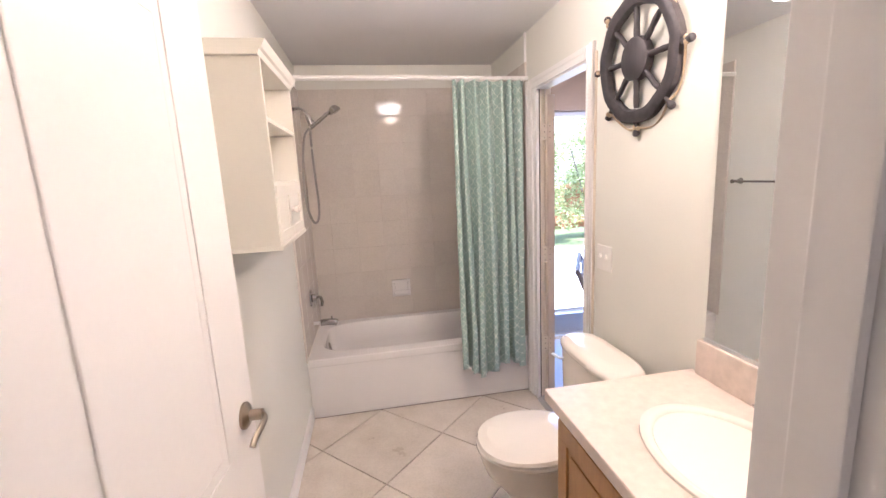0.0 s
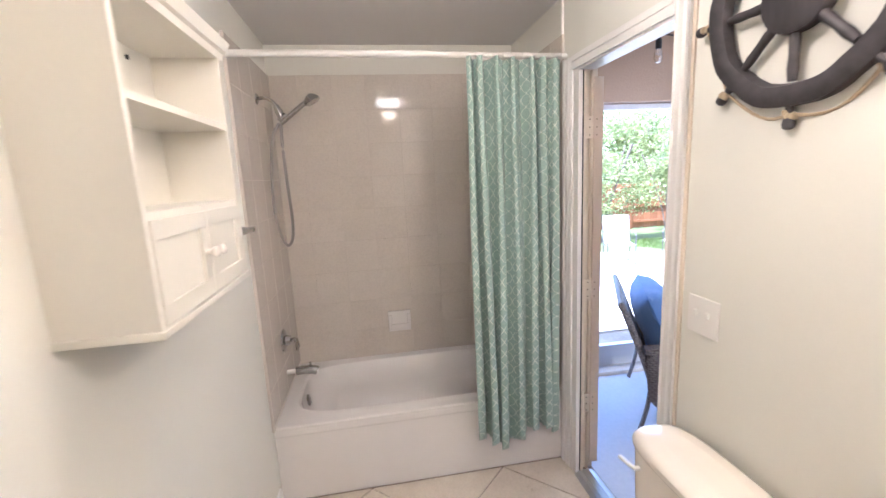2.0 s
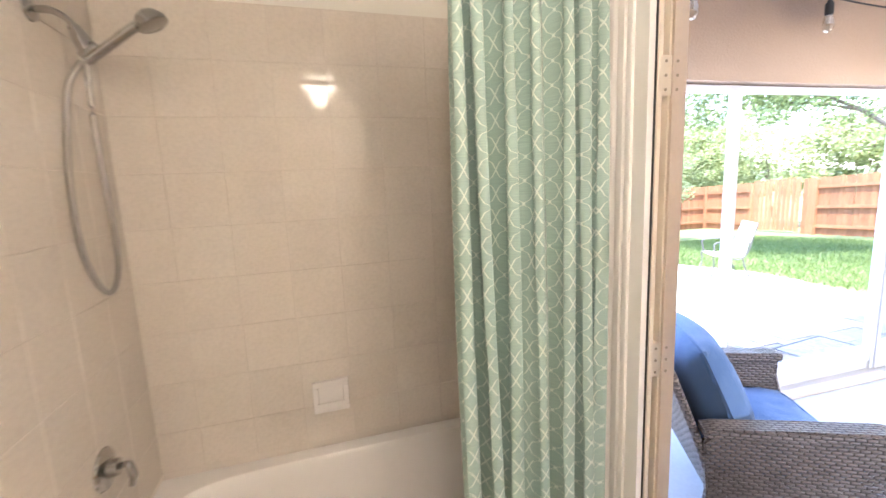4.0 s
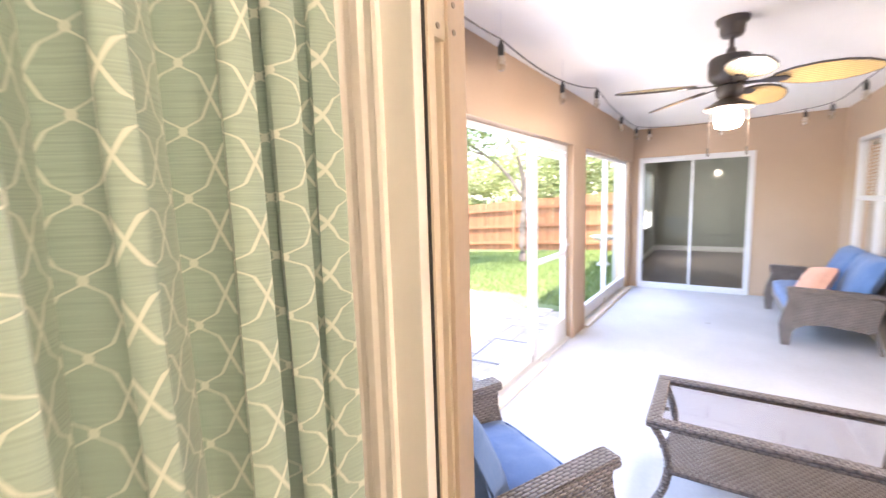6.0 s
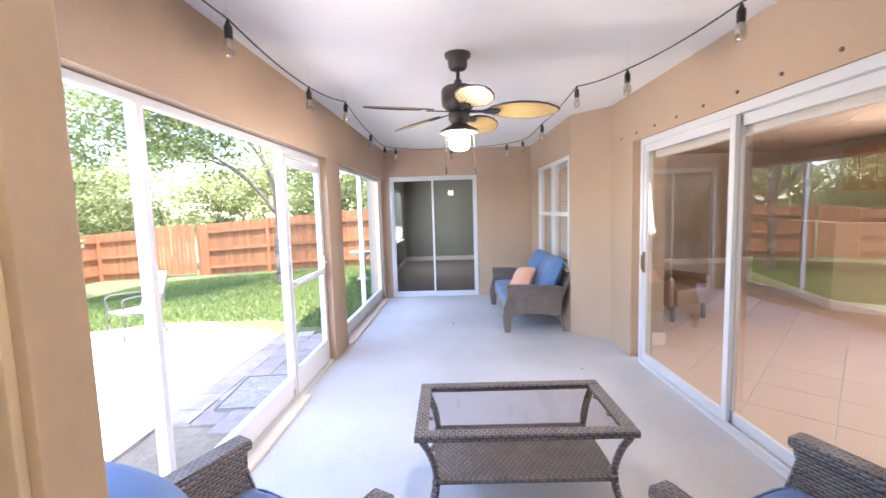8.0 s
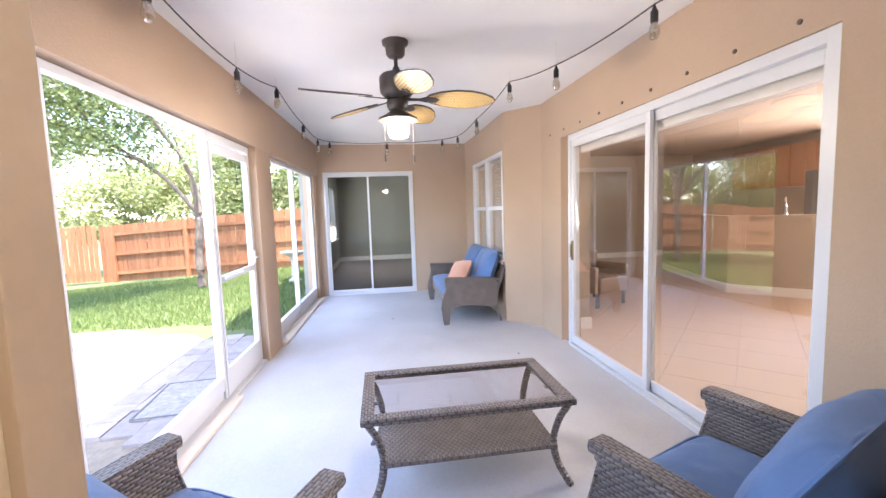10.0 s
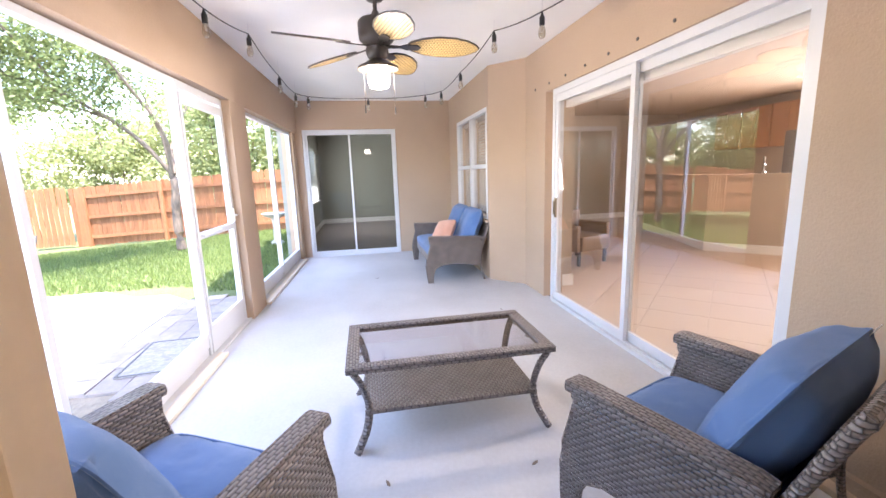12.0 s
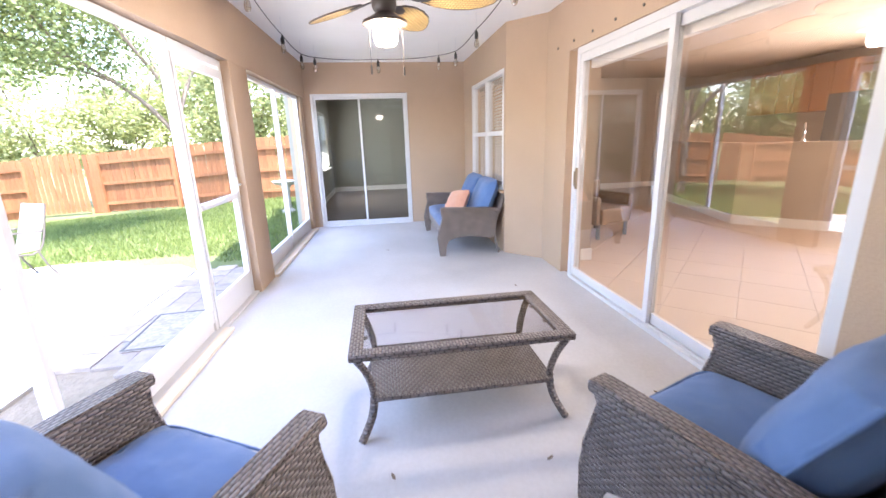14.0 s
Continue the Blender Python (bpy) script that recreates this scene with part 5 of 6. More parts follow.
def wicker_seat(name, m, half, label, category, cushions=1, group="", lean=-121, lift=0.605, depth=0.86, tag=False):
    """Deep woven seat, facing its own +x; half is half the distance between the arm centres."""
    ch = thing(name, m @ Matrix.Translation((0.345, 0, 0)) @ Matrix.Diagonal((depth, 1, 1, 1)) @ Matrix.Translation((-0.345, 0, 0)), label, category, group)
    side = [(0.355, 0.0), (0.372, 0.10), (0.376, 0.22), (0.366, 0.32), (0.340, 0.40), (0.322, 0.46), (0.318, 0.52), (0.320, 0.56),
            (-0.36, 0.535), (-0.40, 0.50), (-0.395, 0.40), (-0.375, 0.24), (-0.33, 0.195), (-0.2, 0.215), (0.0, 0.235), (0.16, 0.225), (0.25, 0.19), (0.285, 0.13), (0.298, 0.0)]
    for s in (-1, 1):
        part("side_panel", slab(B(), side, "y", s * half - 0.021, s * half + 0.021, 0.006), "wicker_open" if cushions == 1 else "wicker", ch, smooth=False)
        part("armrest", slab(B(), [(0.345, 0.555), (0.350, 0.575), (0.345, 0.598), (0.31, 0.602), (0.0, 0.592), (-0.36, 0.575), (-0.41, 0.565), (-0.41, 0.535), (0.0, 0.550)], "y", s * half - 0.048, s * half + 0.048, 0.009), "wicker", ch, smooth=False)
        part("front_edge", sweep(B(), [(x + 0.004, s * half, z) for x, z in side[:8]], 0.026, 0.016, seg=8), "wicker", ch)
        part("leg", sweep(B(), curve_pts([(-0.365, s * half, 0.30), (-0.385, s * half, 0.16), (-0.43, s * half, 0.0)], 4), 0.019, 0.016, seg=8), "wicker", ch)
        part("back_post", sweep(B(), curve_pts([(-0.33, s * (half - 0.01), 0.24), (-0.41, s * (half - 0.01), 0.47), (-0.54, s * (half - 0.012), 0.76), (-0.575, s * (half - 0.02), 0.83)], 5), 0.021, seg=9), "wicker", ch)
    part("front_rail", boxes([(0.28, 0.315, -half + 0.022, half - 0.022, 0.20, 0.32)], 0.008), "wicker", ch)
    part("seat_base", boxes([(-0.34, 0.28, -half + 0.022, half - 0.022, 0.25, 0.29)], 0.004), "wicker", ch)
    b = B()
    slab(b, [(-0.335, 0.22), (-0.305, 0.22), (-0.385, 0.47), (-0.515, 0.77), (-0.545, 0.77), (-0.415, 0.47)], "y", -half + 0.03, half - 0.03, 0.004)
    part("backrest", b, "wicker_open", ch, smooth=False)
    part("top_rail", sweep(B(), [(-0.57, y, 0.815 + 0.015 * math.cos(y / half * 1.5)) for y in [half * (-0.98 + 1.96 * i / 10) for i in range(11)]], 0.022, seg=9), "wicker", ch)
    wide = (half - 0.05) / cushions
    if cushions == 1:
        c = part("seat_cushion", cushion(B(), 0.325, half - 0.055, 0.075, 3), "blue", ch, "blue fabric seat cushion")
        c.matrix_basis = pose(0.005, 0, 0.365)
        part("piping", piping(0.325, half - 0.055, 0.03), "blue", c)
    else:
        c = part("seat_cushion", cushion(B(), 0.325, half - 0.055, 0.075, 5), "blue", ch, "blue fabric seat cushion")
        c.matrix_basis = pose(0.005, 0, 0.365)
    for k in range(cushions):
        yc = (k - (cushions - 1) / 2) * 2 * wide
        c = part("back_cushion", cushion(B(), 0.27, wide - 0.005, 0.115 if cushions == 1 else 0.09, 11 + 7 * k, 0.6, 0.14), "blue", ch, "plump blue back cushion with piping")
        c.matrix_basis = pose(-0.275 if cushions == 1 else -0.32, yc, lift, 0, lean, 0) @ pose(0, 0, 0, 180, 0, 0)
        part("piping", piping(0.27, wide - 0.005, 0.0), "blue", c)
        if tag:
            part("tag", boxes([(0.255, 0.295, wide - 0.09, wide - 0.02, -0.012, -0.009)]), "plastic", c, "small white fabric tag")
    return ch


def facing(front, az):
    a = radians(az)
    return pose(front[0] - 0.33 * math.cos(a), front[1] - 0.33 * math.sin(a), LZ, 0, 0, az)


wicker_seat("armchair", facing((2.82, 1.55), 22), 0.375, "brown wicker armchair with blue seat and back cushions", "armchair", 1, "porch armchairs", tag=True)
wicker_seat("armchair", facing((2.85, 3.175), -29), 0.375, "brown wicker armchair with blue cushions beside the doorway", "armchair", 1, "porch armchairs", -117, 0.62)
wicker_seat("loveseat", pose(7.20, 1.545, LZ, 0, 0, 90), 0.775, "brown wicker loveseat with blue cushions under the window", "sofa", 2, "", -113, 0.64, 0.93)
pl = solo("throw_pillow", cushion(B(), 0.20, 0.20, 0.07, 4, 0.7, 0.15), "coral", "coral square throw pillow on the loveseat", "pillow")
pl.matrix_world = pose(6.98, 1.60, 0.505, -58, 8, 22)

# coffee table
tb = thing("coffee_table", (3.556, 2.245, LZ), "brown wicker coffee table with smoked glass top and shelf", "table")
TX, TY, TH = 0.31, 0.545, 0.467
for r in ((-TX, -TX + 0.065, -TY, TY), (TX - 0.065, TX, -TY, TY), (-TX + 0.065, TX - 0.065, -TY, -TY + 0.065), (-TX + 0.065, TX - 0.065, TY - 0.065, TY)):
    part("top_frame", boxes([(*r, TH - 0.035, TH)], 0.008), "wicker", tb)
pane(-TX + 0.06, TX - 0.06, -TY + 0.06, TY - 0.06, TH - 0.016, TH - 0.010, "smoked", tb, (0, 0, 1), "smoked glass pane")
for k in range(4):
    sx, sy = (-1, 1)[k % 2], (-1, 1)[k // 2]
    part("leg", sweep(B(), curve_pts([(sx * (TX - 0.03), sy * (TY - 0.035), TH - 0.04), (sx * (TX - 0.055), sy * (TY - 0.075), 0.34), (sx * (TX - 0.07), sy * (TY - 0.10), 0.22), (sx * (TX - 0.05), sy * (TY - 0.085), 0.11), (sx * (TX - 0.01), sy * (TY - 0.03), 0.0)], 5), 0.022, 0.018, seg=8), "wicker", tb)
    part("clip", boxes([(sx * 0.1 - 0.015, sx * 0.1 + 0.015, sy * (TY - 0.075) - 0.012, sy * (TY - 0.075) + 0.012, TH - 0.022, TH - 0.017)], 0.001), "wicker", tb)
part("shelf", boxes([(-TX + 0.055, TX - 0.055, -TY + 0.085, TY - 0.085, 0.195, 0.21)], 0.003), "wicker_open", tb)
for x in (-TX + 0.05, TX - 0.05):
    part("shelf_edge", sweep(B(), [(x, -TY + 0.09, 0.20), (x, 0, 0.20), (x, TY - 0.09, 0.20)], 0.013, seg=8), "wicker", tb)
part("shelf_bar", boxes([(-TX + 0.06, TX - 0.06, -0.012, 0.012, 0.185, 0.196)], 0.002), "wicker", tb)

# ---- ceiling fan ----
fan = thing("ceiling_fan", Matrix.Translation((4.36, 2.495, LC)) @ Matrix.Scale(1.05, 4), "bronze ceiling fan with palm-leaf wicker blades and lit lantern", "ceiling fan")
part("canopy", lathe(B(), [(0.022, -0.105), (0.05, -0.10), (0.062, -0.085), (0.066, -0.035), (0.085, -0.02), (0.088, 0.0)]), "bronze", fan)
part("downrod", cyl(B(), (0, 0, -0.20), (0, 0, -0.09), 0.013), "bronze", fan)
part("motor", lathe(B(), [(0.06, -0.375), (0.085, -0.36), (0.11, -0.335), (0.115, -0.30), (0.115, -0.235), (0.10, -0.215), (0.05, -0.205), (0.028, -0.19), (0.02, -0.165)]), "bronze", fan)
part("switch_housing", lathe(B(), [(0.045, -0.455), (0.06, -0.445), (0.072, -0.42), (0.072, -0.385), (0.055, -0.372)]), "bronze", fan)
part("lantern_hood", lathe(B(), [(0.132, -0.515), (0.13, -0.50), (0.085, -0.475), (0.05, -0.455), (0.03, -0.44)]), "bronze", fan)
lg = part("lantern_glass", lathe(B(), [(0.03, -0.630), (0.058, -0.622), (0.070, -0.59), (0.07, -0.55), (0.055, -0.51)], seg=24), "lamp_glass", fan, "lit frosted lantern glass")
lg.visible_shadow = False
for k in range(4):
    a = math.pi / 4 + k * math.pi / 2
    part("lantern_bar", sweep(B(), [(0.085 * math.cos(a), 0.085 * math.sin(a), -0.50), (0.088 * math.cos(a), 0.088 * math.sin(a), -0.54)], 0.004, seg=6), "bronze", fan)
for x, y in ((-0.03, 0.095), (0.02, -0.10)):
    ch_ = part("pull_chain", cyl(B(), (x, y, -0.74), (x, y, -0.50), 0.0015, seg=6), "bronze", fan)
    part("fob", cyl(B(), (x, y, -0.79), (x, y, -0.74), 0.006, seg=8), "bronze", ch_)
leafout = [(0.19, 0.0), (0.22, 0.045), (0.30, 0.085), (0.40, 0.105), (0.50, 0.100), (0.58, 0.075), (0.64, 0.035), (0.66, 0.0)]
leafout = leafout + [(x, -y) for x, y in leafout[-2:0:-1]]
blade_me = mesh_of("blade", slab(B(), leafout, "z", -0.004, 0.004, 0.0015), "palm")
rim_me = mesh_of("blade_rim", sweep(B(), [(x, y, 0) for x, y in [*leafout, leafout[0]]], 0.006, seg=6), "bronze", True)
arm_me = mesh_of("blade_arm", slab(B(), [(0.06, 0.018), (0.15, 0.012), (0.19, 0.03), (0.26, 0.028), (0.285, 0.0), (0.26, -0.028), (0.19, -0.03), (0.15, -0.012), (0.06, -0.018)], "z", -0.012, -0.005, 0.002), "bronze")
for k in range(5):
    b_ = new("blade", blade_me)
    b_.parent = fan
    b_.matrix_basis = pose(0, 0, -0.365, 0, 0, 190 + 72 * k) @ pose(0, 0, 0, -16, 3, 0)
    tagged(b_, "woven palm-leaf blade with dark rim")
    for nm, me in (("blade_rim", rim_me), ("blade_arm", arm_me)):
        o = new(nm, me)
        o.parent = b_

# ---- string lights ----
nodes3 = [(1.75, 3.60, 2.50), (2.45, 3.60, 2.42), (3.37, 3.60, 2.42), (4.45, 3.58, 2.42), (5.19, 3.49, 2.50), (6.3, 3.47, 2.42), (7.27, 3.45, 2.42), (7.49, 3.32, 2.42), (7.63, 2.51, 2.42), (7.38, 1.72, 2.42),
          (7.17, 1.53, 2.43), (6.05, 1.52, 2.42), (4.95, 1.48, 2.50), (4.29, 1.34, 2.42), (3.39, 1.20, 2.42), (2.5, 1.12, 2.42), (1.75, 1.10, 2.50)]
lights = thing("string_lights", (4.7, 2.5, LC), "black cord of hanging clear bulbs strung under the porch ceiling", "string lights")
cord = []
for a, b in zip(nodes3, nodes3[1:]):
    sag = 0.022 * math.dist(a, b)
    for i in range(8):
        t = i / 8
        cord.append((a[0] + (b[0] - a[0]) * t - 4.7, a[1] + (b[1] - a[1]) * t - 2.5, a[2] + (b[2] - a[2]) * t - LC - 4 * sag * t * (1 - t)))
cord.append((nodes3[-1][0] - 4.7, nodes3[-1][1] - 2.5, nodes3[-1][2] - LC))
part("cord", sweep(B(), cord, 0.0045, seg=6), "black", lights)
sock = lathe(B(), [(0.017, -0.085), (0.019, -0.08), (0.019, -0.03), (0.012, -0.02), (0.006, 0.0)], seg=12)
sock_me = mesh_of("socket", sock, "black", True)
bulb_me = mesh_of("bulb", lathe(B(), [(0.004, -0.172), (0.018, -0.166), (0.027, -0.142), (0.024, -0.112), (0.015, -0.084)], seg=14), "bulb", True)
fil_me = mesh_of("filament", lathe(B(), [(0.006, -0.125), (0.007, -0.10), (0.004, -0.085)], seg=8), "rope", True)
for x, y, z in nodes3[1:-1]:
    o = new("socket", sock_me)
    o.parent = lights
    o.matrix_basis = pose(x - 4.7, y - 2.5, z - LC - 0.006)
    for nm, me in (("bulb", bulb_me), ("filament", fil_me)):
        q = new(nm, me)
        q.parent = o
    part("hook", sweep(B(), [(x - 4.7, y - 2.5, 0.0), (x - 4.7, y - 2.5, (z - LC) * 0.5), (x - 4.7, y - 2.5, z - LC)], 0.0014, seg=6), "alu", lights)

# row of screw holes over the slider
for k in range(10):
    x = 2.66 + k * 0.345
    solo("wall_anchor", cyl(B(), (x, HY - 0.004, 2.18), (x, HY + 0.006, 2.18), 0.012, seg=10), "steel_dark", "small dark wall anchor above the sliding door", "wall anchor", group="wall anchors")

# ---- yard ----
def ground_z(x, y):
    return -0.19 - 0.06 * max(0.0, min(y, 40) - 5.5)


bm = B()
gx = [-60, -30, -10, 0, 4, 6, 8, 10, 12, 14, 16, 20, 30, 60, 200, 900]
gy = [3.98, 4.5, 5, 5.5, 6, 7, 8, 9, 10, 12, 14, 18, 26, 40, 90, 300, 900]
vv = [[bm.verts.new((x, y, ground_z(x, y))) for x in gx] for y in gy]
for j in range(len(gy) - 1):
    for i in range(len(gx) - 1):
        bm.faces.new((vv[j][i], vv[j][i + 1], vv[j + 1][i + 1], vv[j + 1][i]))
sx = [[bm.verts.new((x, y, -0.26)) for x in (8.99, 60, 900)] for y in (-900, -8, 3.98)]
for j in range(2):
    for i in range(2):
        bm.faces.new((sx[j][i], sx[j][i + 1], sx[j + 1][i + 1], sx[j + 1][i]))
structure("ground", bm, "soil", "grassy yard ground")
bm = B()
edge = [(-6, 4.95), (6.9, 4.95), (7.25, 5.3), (7.3, 5.75), (7.9, 6.4), (8.1, 7.4), (7.9, 8.6), (7.2, 9.6), (5.5, 10.3), (-6, 10.6)]
top = [bm.verts.new((x, y, ground_z(x, y) + 0.045)) for x, y in edge]
bot = [bm.verts.new((x, y, ground_z(x, y) - 0.05)) for x, y in edge]
bm.faces.new(top)
for i in range(len(edge)):
    j = (i + 1) % len(edge)
    bm.faces.new((bot[i], bot[j], top[j], top[i]))
bmesh.ops.triangulate(bm, faces=[f for f in bm.faces if len(f.verts) > 4])
bmesh.ops.recalc_face_normals(bm, faces=bm.faces)
structure("patio_slab", bm, "slab", "sunlit pale concrete patio")
pav = structure("pavement", boxes([(-2.0, 7.0, 4.0, 4.94, -0.25, -0.165)]), "dirt", "row of grey-brown pavers along the screens")
pv = [mesh_of("paver", boxes([(-w / 2, w / 2, -0.112, 0.112, -0.02, 0.02)], 0.004), "paver") for w in (0.30, 0.40, 0.22)]
for j in range(4):
    x = 4.3 + random.uniform(0, 0.2)
    while x < 6.8:
        k = random.randrange(3)
        w = (0.30, 0.40, 0.22)[k]
        o = new("paver", pv[k])
        o.parent = pav
        o.matrix_basis = pose(x + w / 2, 4.13 + j * 0.23, -0.155 + random.uniform(-0.004, 0.004), random.uniform(-1, 1), random.uniform(-1, 1), random.uniform(-1.5, 1.5))
        x += w + 0.008
dm = thing("door_mat", pose(5.05, 4.42, -0.133, 0, 0, 4), "grey patterned rubber door mat on the pavers", "door mat")
part("mat", boxes([(-0.36, 0.36, -0.22, 0.22, 0, 0.012)], 0.004), "mat", dm)
for r in ((-0.36, 0.36, -0.22, -0.20), (-0.36, 0.36, 0.20, 0.22), (-0.36, -0.34, -0.2, 0.2), (0.34, 0.36, -0.2, 0.2)):
    part("border", boxes([(*r, 0.011, 0.016)], 0.002), "steel_dark", dm)


# fence: posts, rails on this side, one board after another, a gate with narrow pickets
def run_fence(name, a, b, label, gate=None):
    f = thing(name, (a[0], a[1], ground_z(*a)), label, "fence")
    a, b = Vector((*a, 0)), Vector((*b, 0))
    L = (b - a).length
    d = (b - a) / L
    az = math.degrees(math.atan2(d.y, d.x))
    f.matrix_world = pose(a.x, a.y, 0, 0, 0, az)
    board = mesh_of("board", slab(B(), [(-0.068, 0), (0.068, 0), (0.068, 1.72), (0.045, 1.76), (-0.045, 1.76), (-0.068, 1.72)], "y", -0.009, 0.009), "fence")
    s = 0.0
    while s < L:
        p = a + d * s
        g = ground_z(p.x, p.y)
        o = new("board", board)
        o.parent = f
        inside = gate and gate[0] < s < gate[1]
        o.matrix_basis = pose(s + 0.07, (-0.05 if inside else 0.01), g + 0.03 + random.uniform(-0.012, 0.012) + (0.05 if inside else 0), 0, random.uniform(-0.6, 0.6), 0)
        s += 0.172 if inside else 0.143
    s = 0.0
    while s < L:
        e = min(L, s + 2.4)
        p, q = a + d * s, a + d * e
        gp, gq = ground_z(p.x, p.y), ground_z(q.x, q.y)
        part("post", boxes([(s - 0.05, s + 0.05, -0.10, -0.01, gp - 0.1, gp + 1.74)], 0.006), "fence", f)
        if not (gate and gate[0] < (s + e) / 2 < gate[1]):
            for h in (0.28, 0.88, 1.50):
                part("rail", sweep(B(), [(s, -0.025, gp + h), (e, -0.025, gq + h)], 0.02, 0.045, square=True), "fence", f)
        s += 2.4
    return f


run_fence("fence", (16.63, 15.6), (14.15, 4.35), "weathered orange cedar board fence with rails and a picket gate", (2.4, 4.3))
run_fence("fence", (-4.0, 15.9), (16.6, 15.7), "weathered cedar board fence along the back of the yard")


# ---- trees and bushes ----
rng = np.random.default_rng(7)


def leaves_mesh(name, centres, radii, count, size, mat):
    """Many single leaves scattered in clumps, denser towards the clump's skin."""
    k = rng.integers(0, len(centres), count)
    d = rng.normal(size=(count, 3))
    d /= np.linalg.norm(d, axis=1)[:, None]
    r = rng.uniform(0.25, 1.0, count) ** 0.55
    p = np.array(centres)[k] + d * (np.array(radii)[k] * r)[:, None] * np.array([1, 1, 0.75])
    a = rng.normal(size=(count, 3)) * np.array([1, 1, 0.6])
    a /= np.linalg.norm(a, axis=1)[:, None]
    b = np.cross(a, rng.normal(size=(count, 3)))
    b /= np.linalg.norm(b, axis=1)[:, None]
    s = size * rng.uniform(0.6, 1.3, count)[:, None]
    tip, w = a * s, b * s * 0.27
    verts = np.stack([p - tip * 0.5, p + w, p + tip * 0.5, p - w], 1).reshape(-1, 3)
    faces = np.arange(count * 4).reshape(-1, 4)
    me = bpy.data.meshes.new(name)
    me.from_pydata(verts.tolist(), [], faces.tolist())
    me.materials.append(M[mat])
    return me


def tree(m, limbs, clumps, count, size, mat, label, group=""):
    t = thing("tree", m, label, "tree", group)
    bm = B()
    for pts, r0, r1 in limbs:
        c = curve_pts(pts, 5)
        n = len(c) - 1
        sweep(bm, c, 1.0, seg=9, radii=[r0 + (r1 - r0) * i / n + 0.006 * math.sin(i * 2.1) for i in range(n + 1)])
    part("trunk", bm, "bark", t)
    me = leaves_mesh("crown", [c[:3] for c in clumps], [c[3] for c in clumps], count, size, mat)
    o = new("crown", me)
    o.parent = t
    return t


limbs = [([(0, 0, -0.1), (0.02, 0.02, 0.6), (0.0, -0.04, 1.2), (0.05, 0.0, 1.7)], 0.13, 0.095),
         ([(0.0, -0.02, 1.3), (-0.25, 0.35, 1.9), (-0.7, 0.9, 2.4), (-1.4, 1.7, 2.75), (-2.2, 2.4, 2.9)], 0.07, 0.02),
         ([(0.03, 0.0, 1.5), (0.05, 0.15, 2.2), (-0.3, 0.6, 3.0), (-0.6, 1.1, 3.8)], 0.07, 0.02),
         ([(0.04, 0.0, 1.6), (0.3, -0.2, 2.3), (0.7, -0.5, 3.1), (1.0, -0.7, 3.9)], 0.065, 0.02),
         ([(0.0, 0.0, 1.2), (-0.3, -0.1, 1.9), (-0.8, 0.1, 2.6), (-1.5, 0.3, 3.3)], 0.06, 0.018),
         ([(-0.45, 0.6, 2.15), (-0.5, 1.2, 2.35), (-0.7, 2.1, 2.5), (-0.8, 3.0, 2.5)], 0.035, 0.012),
         ([(-0.7, 0.9, 2.4), (-1.2, 1.0, 2.9), (-1.9, 1.0, 3.3)], 0.03, 0.012),
         ([(0.05, 0.1, 2.0), (0.5, 0.5, 2.7), (0.9, 1.2, 3.3)], 0.045, 0.015)]
rnd = random.Random(5)
clumps = []
for pts, r0, r1 in limbs[1:]:
    c = curve_pts(pts, 4)
    for q in c[len(c) // 2:]:
        clumps.append((q.x + rnd.uniform(-0.4, 0.4), q.y + rnd.uniform(-0.4, 0.4), q.z + rnd.uniform(0.0, 0.5), rnd.uniform(0.35, 0.6)))
for k in range(70):
    a, r = rnd.uniform(0, 6.28), rnd.uniform(0.3, 3.0) ** 1.0
    clumps.append((-0.9 + r * math.cos(a), 1.3 + 1.15 * r * math.sin(a), rnd.uniform(2.9, 5.0) - 0.08 * r * r, rnd.uniform(0.4, 0.7)))
for k in range(46):                          # low hanging sprays on the patio side
    q, side_ = rnd.uniform(0.5, 3.4), rnd.uniform(-0.8, 0.8)
    clumps.append((-0.37 * q + 0.93 * side_, 0.93 * q + 0.37 * side_, rnd.uniform(2.0, 3.1) + 0.10 * q, rnd.uniform(0.28, 0.5)))
TS = 1.38
limbs = [([tuple(TS * c for c in p) for p in pts], 0.80 * r0, 0.80 * r1) for pts, r0, r1 in limbs]
clumps = [tuple(TS * c for c in q) for q in clumps]
tree((11.9, 6.95, ground_z(11.9, 6.95)), limbs, clumps, 42000, 0.085, "leaf", "spreading multi-stemmed shade tree on the lawn")

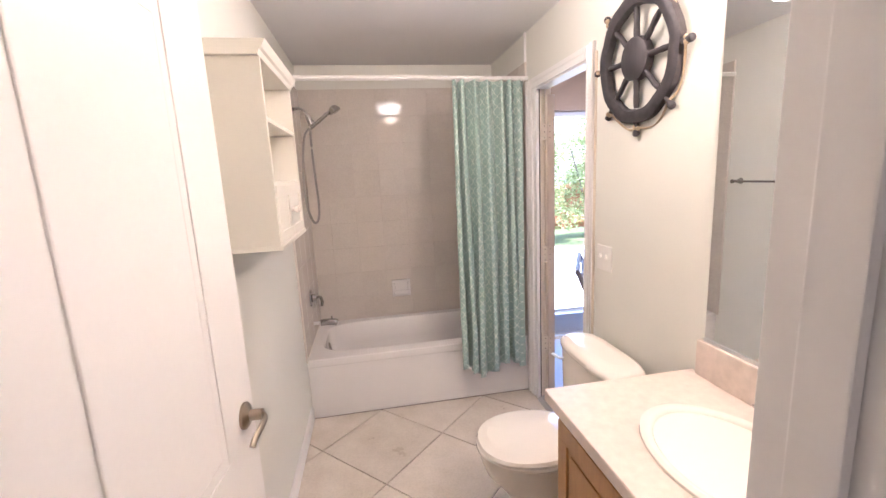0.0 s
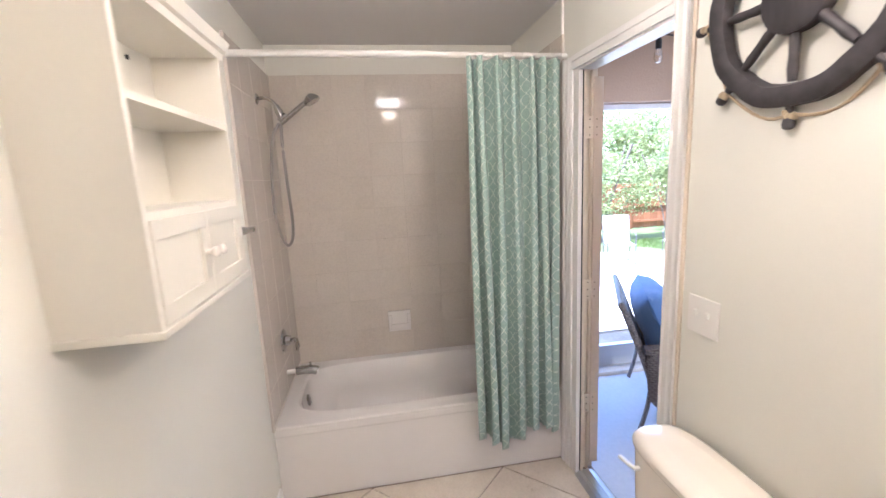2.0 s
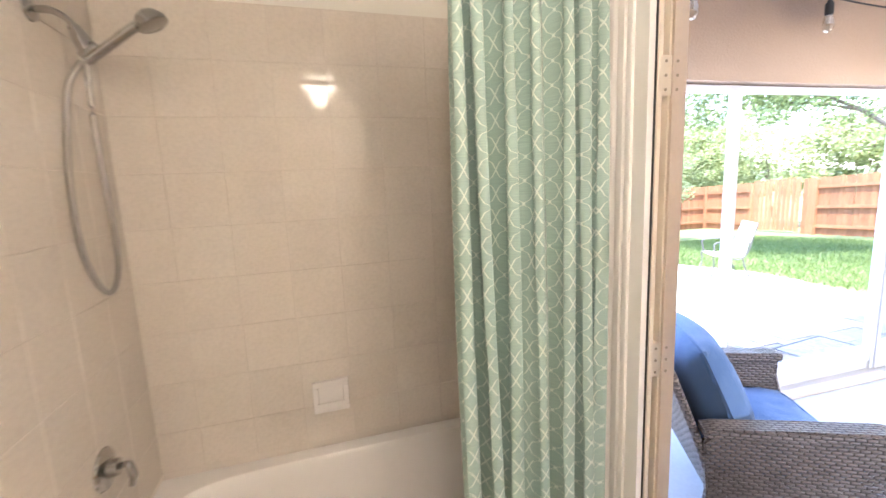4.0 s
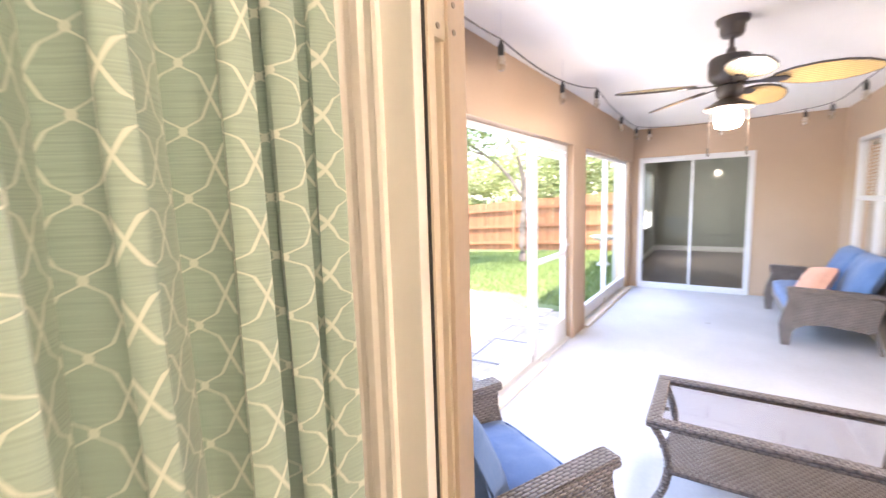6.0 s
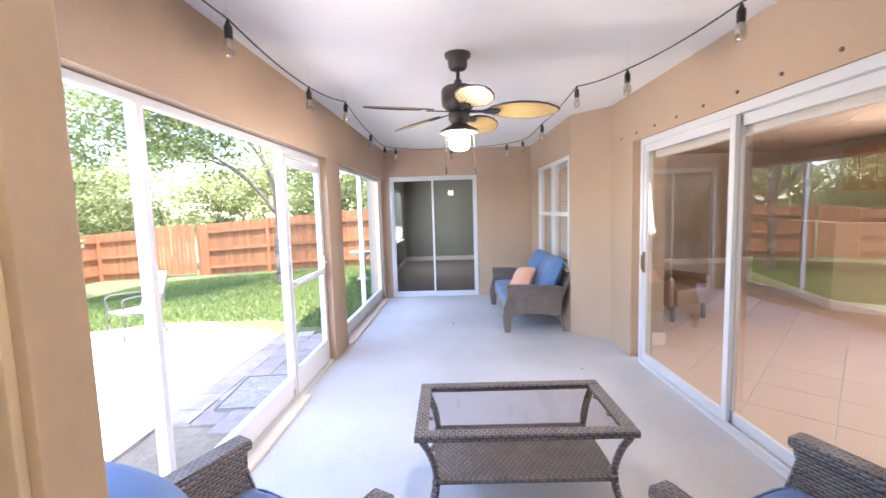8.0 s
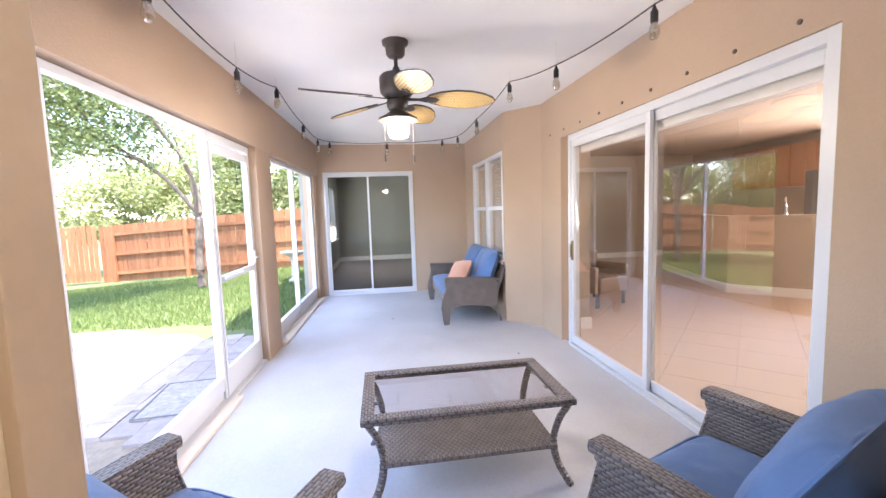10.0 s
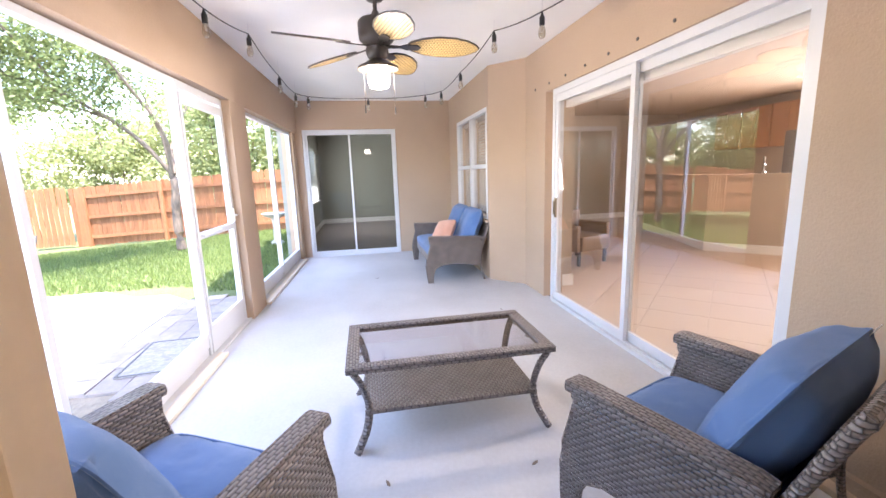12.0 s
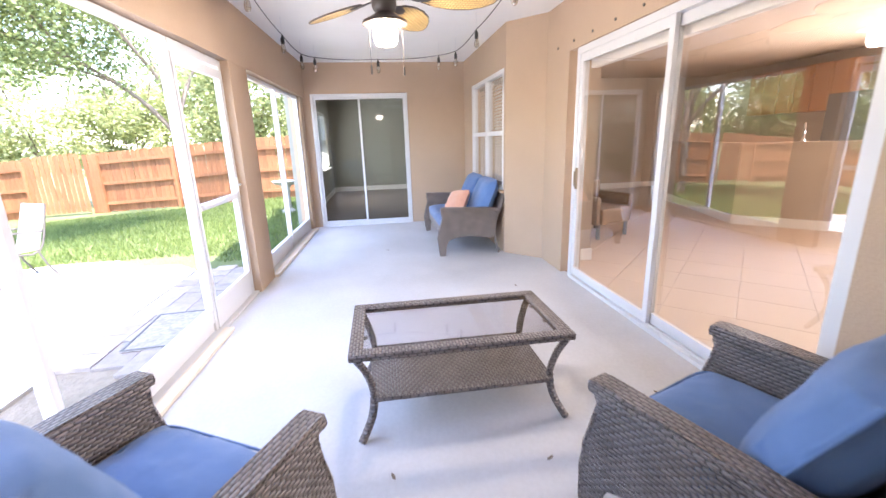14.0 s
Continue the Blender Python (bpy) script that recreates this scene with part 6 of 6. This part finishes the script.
straight = [([(0, 0, -0.1), (0.05, 0.05, 1.0), (0.0, 0.1, 2.0), (0.1, 0.0, 3.4)], 0.16, 0.06), ([(0.0, 0.1, 1.8), (0.6, 0.4, 2.6), (1.0, 0.7, 3.4)], 0.06, 0.02), ([(0.0, 0.1, 2.0), (-0.6, -0.3, 2.8), (-0.9, -0.5, 3.5)], 0.06, 0.02)]
for x, y, h, mat_, cnt in ((19.0, 7.0, 1.0, "leaf", 5000), (17.6, 3.2, 1.1, "leaf", 5000), (21.5, 11.5, 1.2, "leaf_pale", 4500), (19.5, 18.5, 1.0, "leaf_pale", 4500), (13.0, 18.6, 1.15, "leaf_pale", 4500), (7.5, 18.8, 1.1, "leaf", 4500), (2.0, 18.6, 1.1, "leaf_pale", 4500), (16.8, -1.0, 1.1, "leaf", 4000)):
    cl = [(rnd.uniform(-1.9, 1.9), rnd.uniform(-1.9, 1.9), rnd.uniform(1.6, 4.6) * h, rnd.uniform(0.5, 0.95)) for _ in range(34)]
    tree((x, y, ground_z(x, y)), straight, cl, cnt, 0.20, mat_, "leafy tree standing behind the fence", "trees behind the fence")


def bush(x, y, r, h, count, mat_, leaf=0.12):
    g = ground_z(x, y)
    t = thing("bush", (x, y, g), "pale green leafy bush by the fence", "bush", "bushes")
    bm = B()
    for k in range(5):
        a = rnd.uniform(0, 6.28)
        sweep(bm, curve_pts([(0, 0, -0.05), (0.2 * r * math.cos(a), 0.2 * r * math.sin(a), 0.4 * h), (0.6 * r * math.cos(a), 0.6 * r * math.sin(a), 0.85 * h)], 4), 0.02, seg=6)
    part("stem", bm, "bark", t)
    cl = [(rnd.uniform(-r, r) * 0.7, rnd.uniform(-r, r) * 0.7, rnd.uniform(0.2, 0.95) * h, rnd.uniform(0.3, 0.5) * r) for _ in range(26)]
    o = new("leaves", leaves_mesh("leaves", [c[:3] for c in cl], [c[3] for c in cl], count, leaf, mat_))
    o.parent = t


for x, y, r, h in ((11.2, 13.4, 1.3, 3.0), (9.3, 12.2, 1.3, 3.0), (7.2, 12.3, 1.3, 3.3), (5.0, 12.2, 1.4, 3.0), (2.6, 12.0, 1.4, 3.2)):
    bush(x, y, r, h, 6500, "leaf_pale", 0.095)
for x, y, r, h in ((18.0, 4.6, 2.0, 4.6), (18.6, 8.0, 2.3, 5.4), (19.0, 11.6, 2.2, 4.9), (17.4, 1.4, 2.2, 5.2), (19.2, 14.6, 2.4, 5.6), (18.4, 17.6, 2.4, 5.4), (15.2, 18.4, 2.4, 5.0), (11.4, 18.2, 2.3, 5.0)):
    bush(x, y, r, h, 11000, "leaf_pale", 0.145)

# lawn
cnt = 60000
px, py = rng.uniform(6.9, 14.4, cnt), rng.uniform(4.0, 12.2, cnt)
keep = ~((px < 8.3 - 0.25 * np.abs(py - 7.4)) & (py > 4.9) & (py < 10.6)) & (py > 4.05) & ~((px < 7.4))
px, py = px[keep], py[keep]
gz = -0.19 - 0.06 * np.maximum(0, py - 5.5)
a = rng.uniform(0, 6.28, len(px))
hgt = rng.uniform(0.04, 0.10, len(px))
w = 0.008
lean = rng.normal(0, 0.03, (len(px), 2))
v0 = np.stack([px - w * np.cos(a), py - w * np.sin(a), gz], 1)
v1 = np.stack([px + w * np.cos(a), py + w * np.sin(a), gz], 1)
v2 = np.stack([px + lean[:, 0], py + lean[:, 1], gz + hgt], 1)
me = bpy.data.meshes.new("grass")
me.from_pydata(np.stack([v0, v1, v2], 1).reshape(-1, 3).tolist(), [], np.arange(len(px) * 3).reshape(-1, 3).tolist())
me.materials.append(M["grass"])
tagged(new("grass", me), "green mown lawn grass", "grass", kind="stuff")


# patio chairs
def patio_chair(m):
    c = thing("patio_chair", m, "pale sling patio chair with thin metal frame", "chair", "patio chairs")
    for s in (-1, 1):
        y = s * 0.26
        part("frame", sweep(B(), curve_pts([(0.28, y, 0.0), (0.24, y, 0.25), (0.22, y, 0.42), (-0.18, y, 0.38), (-0.36, y, 0.95)], 5), 0.012, seg=7), "steel_dark", c)
        part("leg", sweep(B(), [(-0.16, y, 0.40), (-0.22, y, 0.2), (-0.32, y, 0.0)], 0.012, seg=7), "steel_dark", c)
        part("armrest", sweep(B(), curve_pts([(0.22, y, 0.42), (0.25, y, 0.60), (0.1, y, 0.64), (-0.26, y, 0.62)], 4), 0.013, seg=7), "steel_dark", c)
    part("seat", boxes([(-0.18, 0.23, -0.25, 0.25, 0.395, 0.407)], 0.003), "sling", c)
    part("backrest", slab(B(), [(-0.185, 0.40), (-0.173, 0.40), (-0.352, 0.94), (-0.364, 0.94)], "y", -0.25, 0.25), "sling", c)
    return c


pc = patio_chair(pose(7.25, 7.2, ground_z(7.25, 7.2) + 0.06, 0, 0, 150))
copy_thing(pc, pose(6.6, 8.35, ground_z(6.6, 8.35) + 0.06, 0, 0, 215))
copy_thing(pc, pose(5.4, 8.6, ground_z(5.4, 8.6) + 0.045, 0, 0, 250))
bb = thing("bird_bath", (11.6, 4.75, ground_z(11.6, 4.75)), "grey stone bird bath on the lawn", "bird bath")
part("pedestal", lathe(B(), [(0.16, 0), (0.16, 0.04), (0.08, 0.10), (0.065, 0.4), (0.09, 0.58), (0.12, 0.62)]), "slab", bb)
part("bowl", lathe(B(), [(0.10, 0.62), (0.24, 0.66), (0.30, 0.73), (0.28, 0.73), (0.20, 0.68), (0.0, 0.66)]), "slab", bb)

# ---- floor tiles, last ----
fb = structure("floor_tiles", boxes([(0.0, 1.52, 0.72, 2.998, -0.0085, -0.0075)]), "grout", "cream marbled floor tiles laid diagonally")
diagonal_tiles(fb, 0.0, 1.52, 0.72, 2.998, 0.0, 0.452 + 0.355, 3.0, SIDE, "floor_tile")
diagonal_tiles(living, 1.8, 9.0, -4.4, 0.64, -0.033, 3.0, 0.0, 0.5, "room_tile", 0.003)
for x, y, r_ in ((3.02, 2.62, 20), (3.0, 1.92, 120), (6.9, 2.55, 70), (5.2, 1.35, 10), (3.35, 1.15, 200)):
    lf = solo("dry_leaf", slab(B(), [(-0.022, 0), (-0.008, 0.008), (0.012, 0.006), (0.024, 0), (0.010, -0.007), (-0.010, -0.006)], "z", 0, 0.0025), "bark", "small dry brown leaf on the porch floor", "leaf", group="dry leaves")
    lf.matrix_world = pose(x, y, LZ, 0, 0, r_)
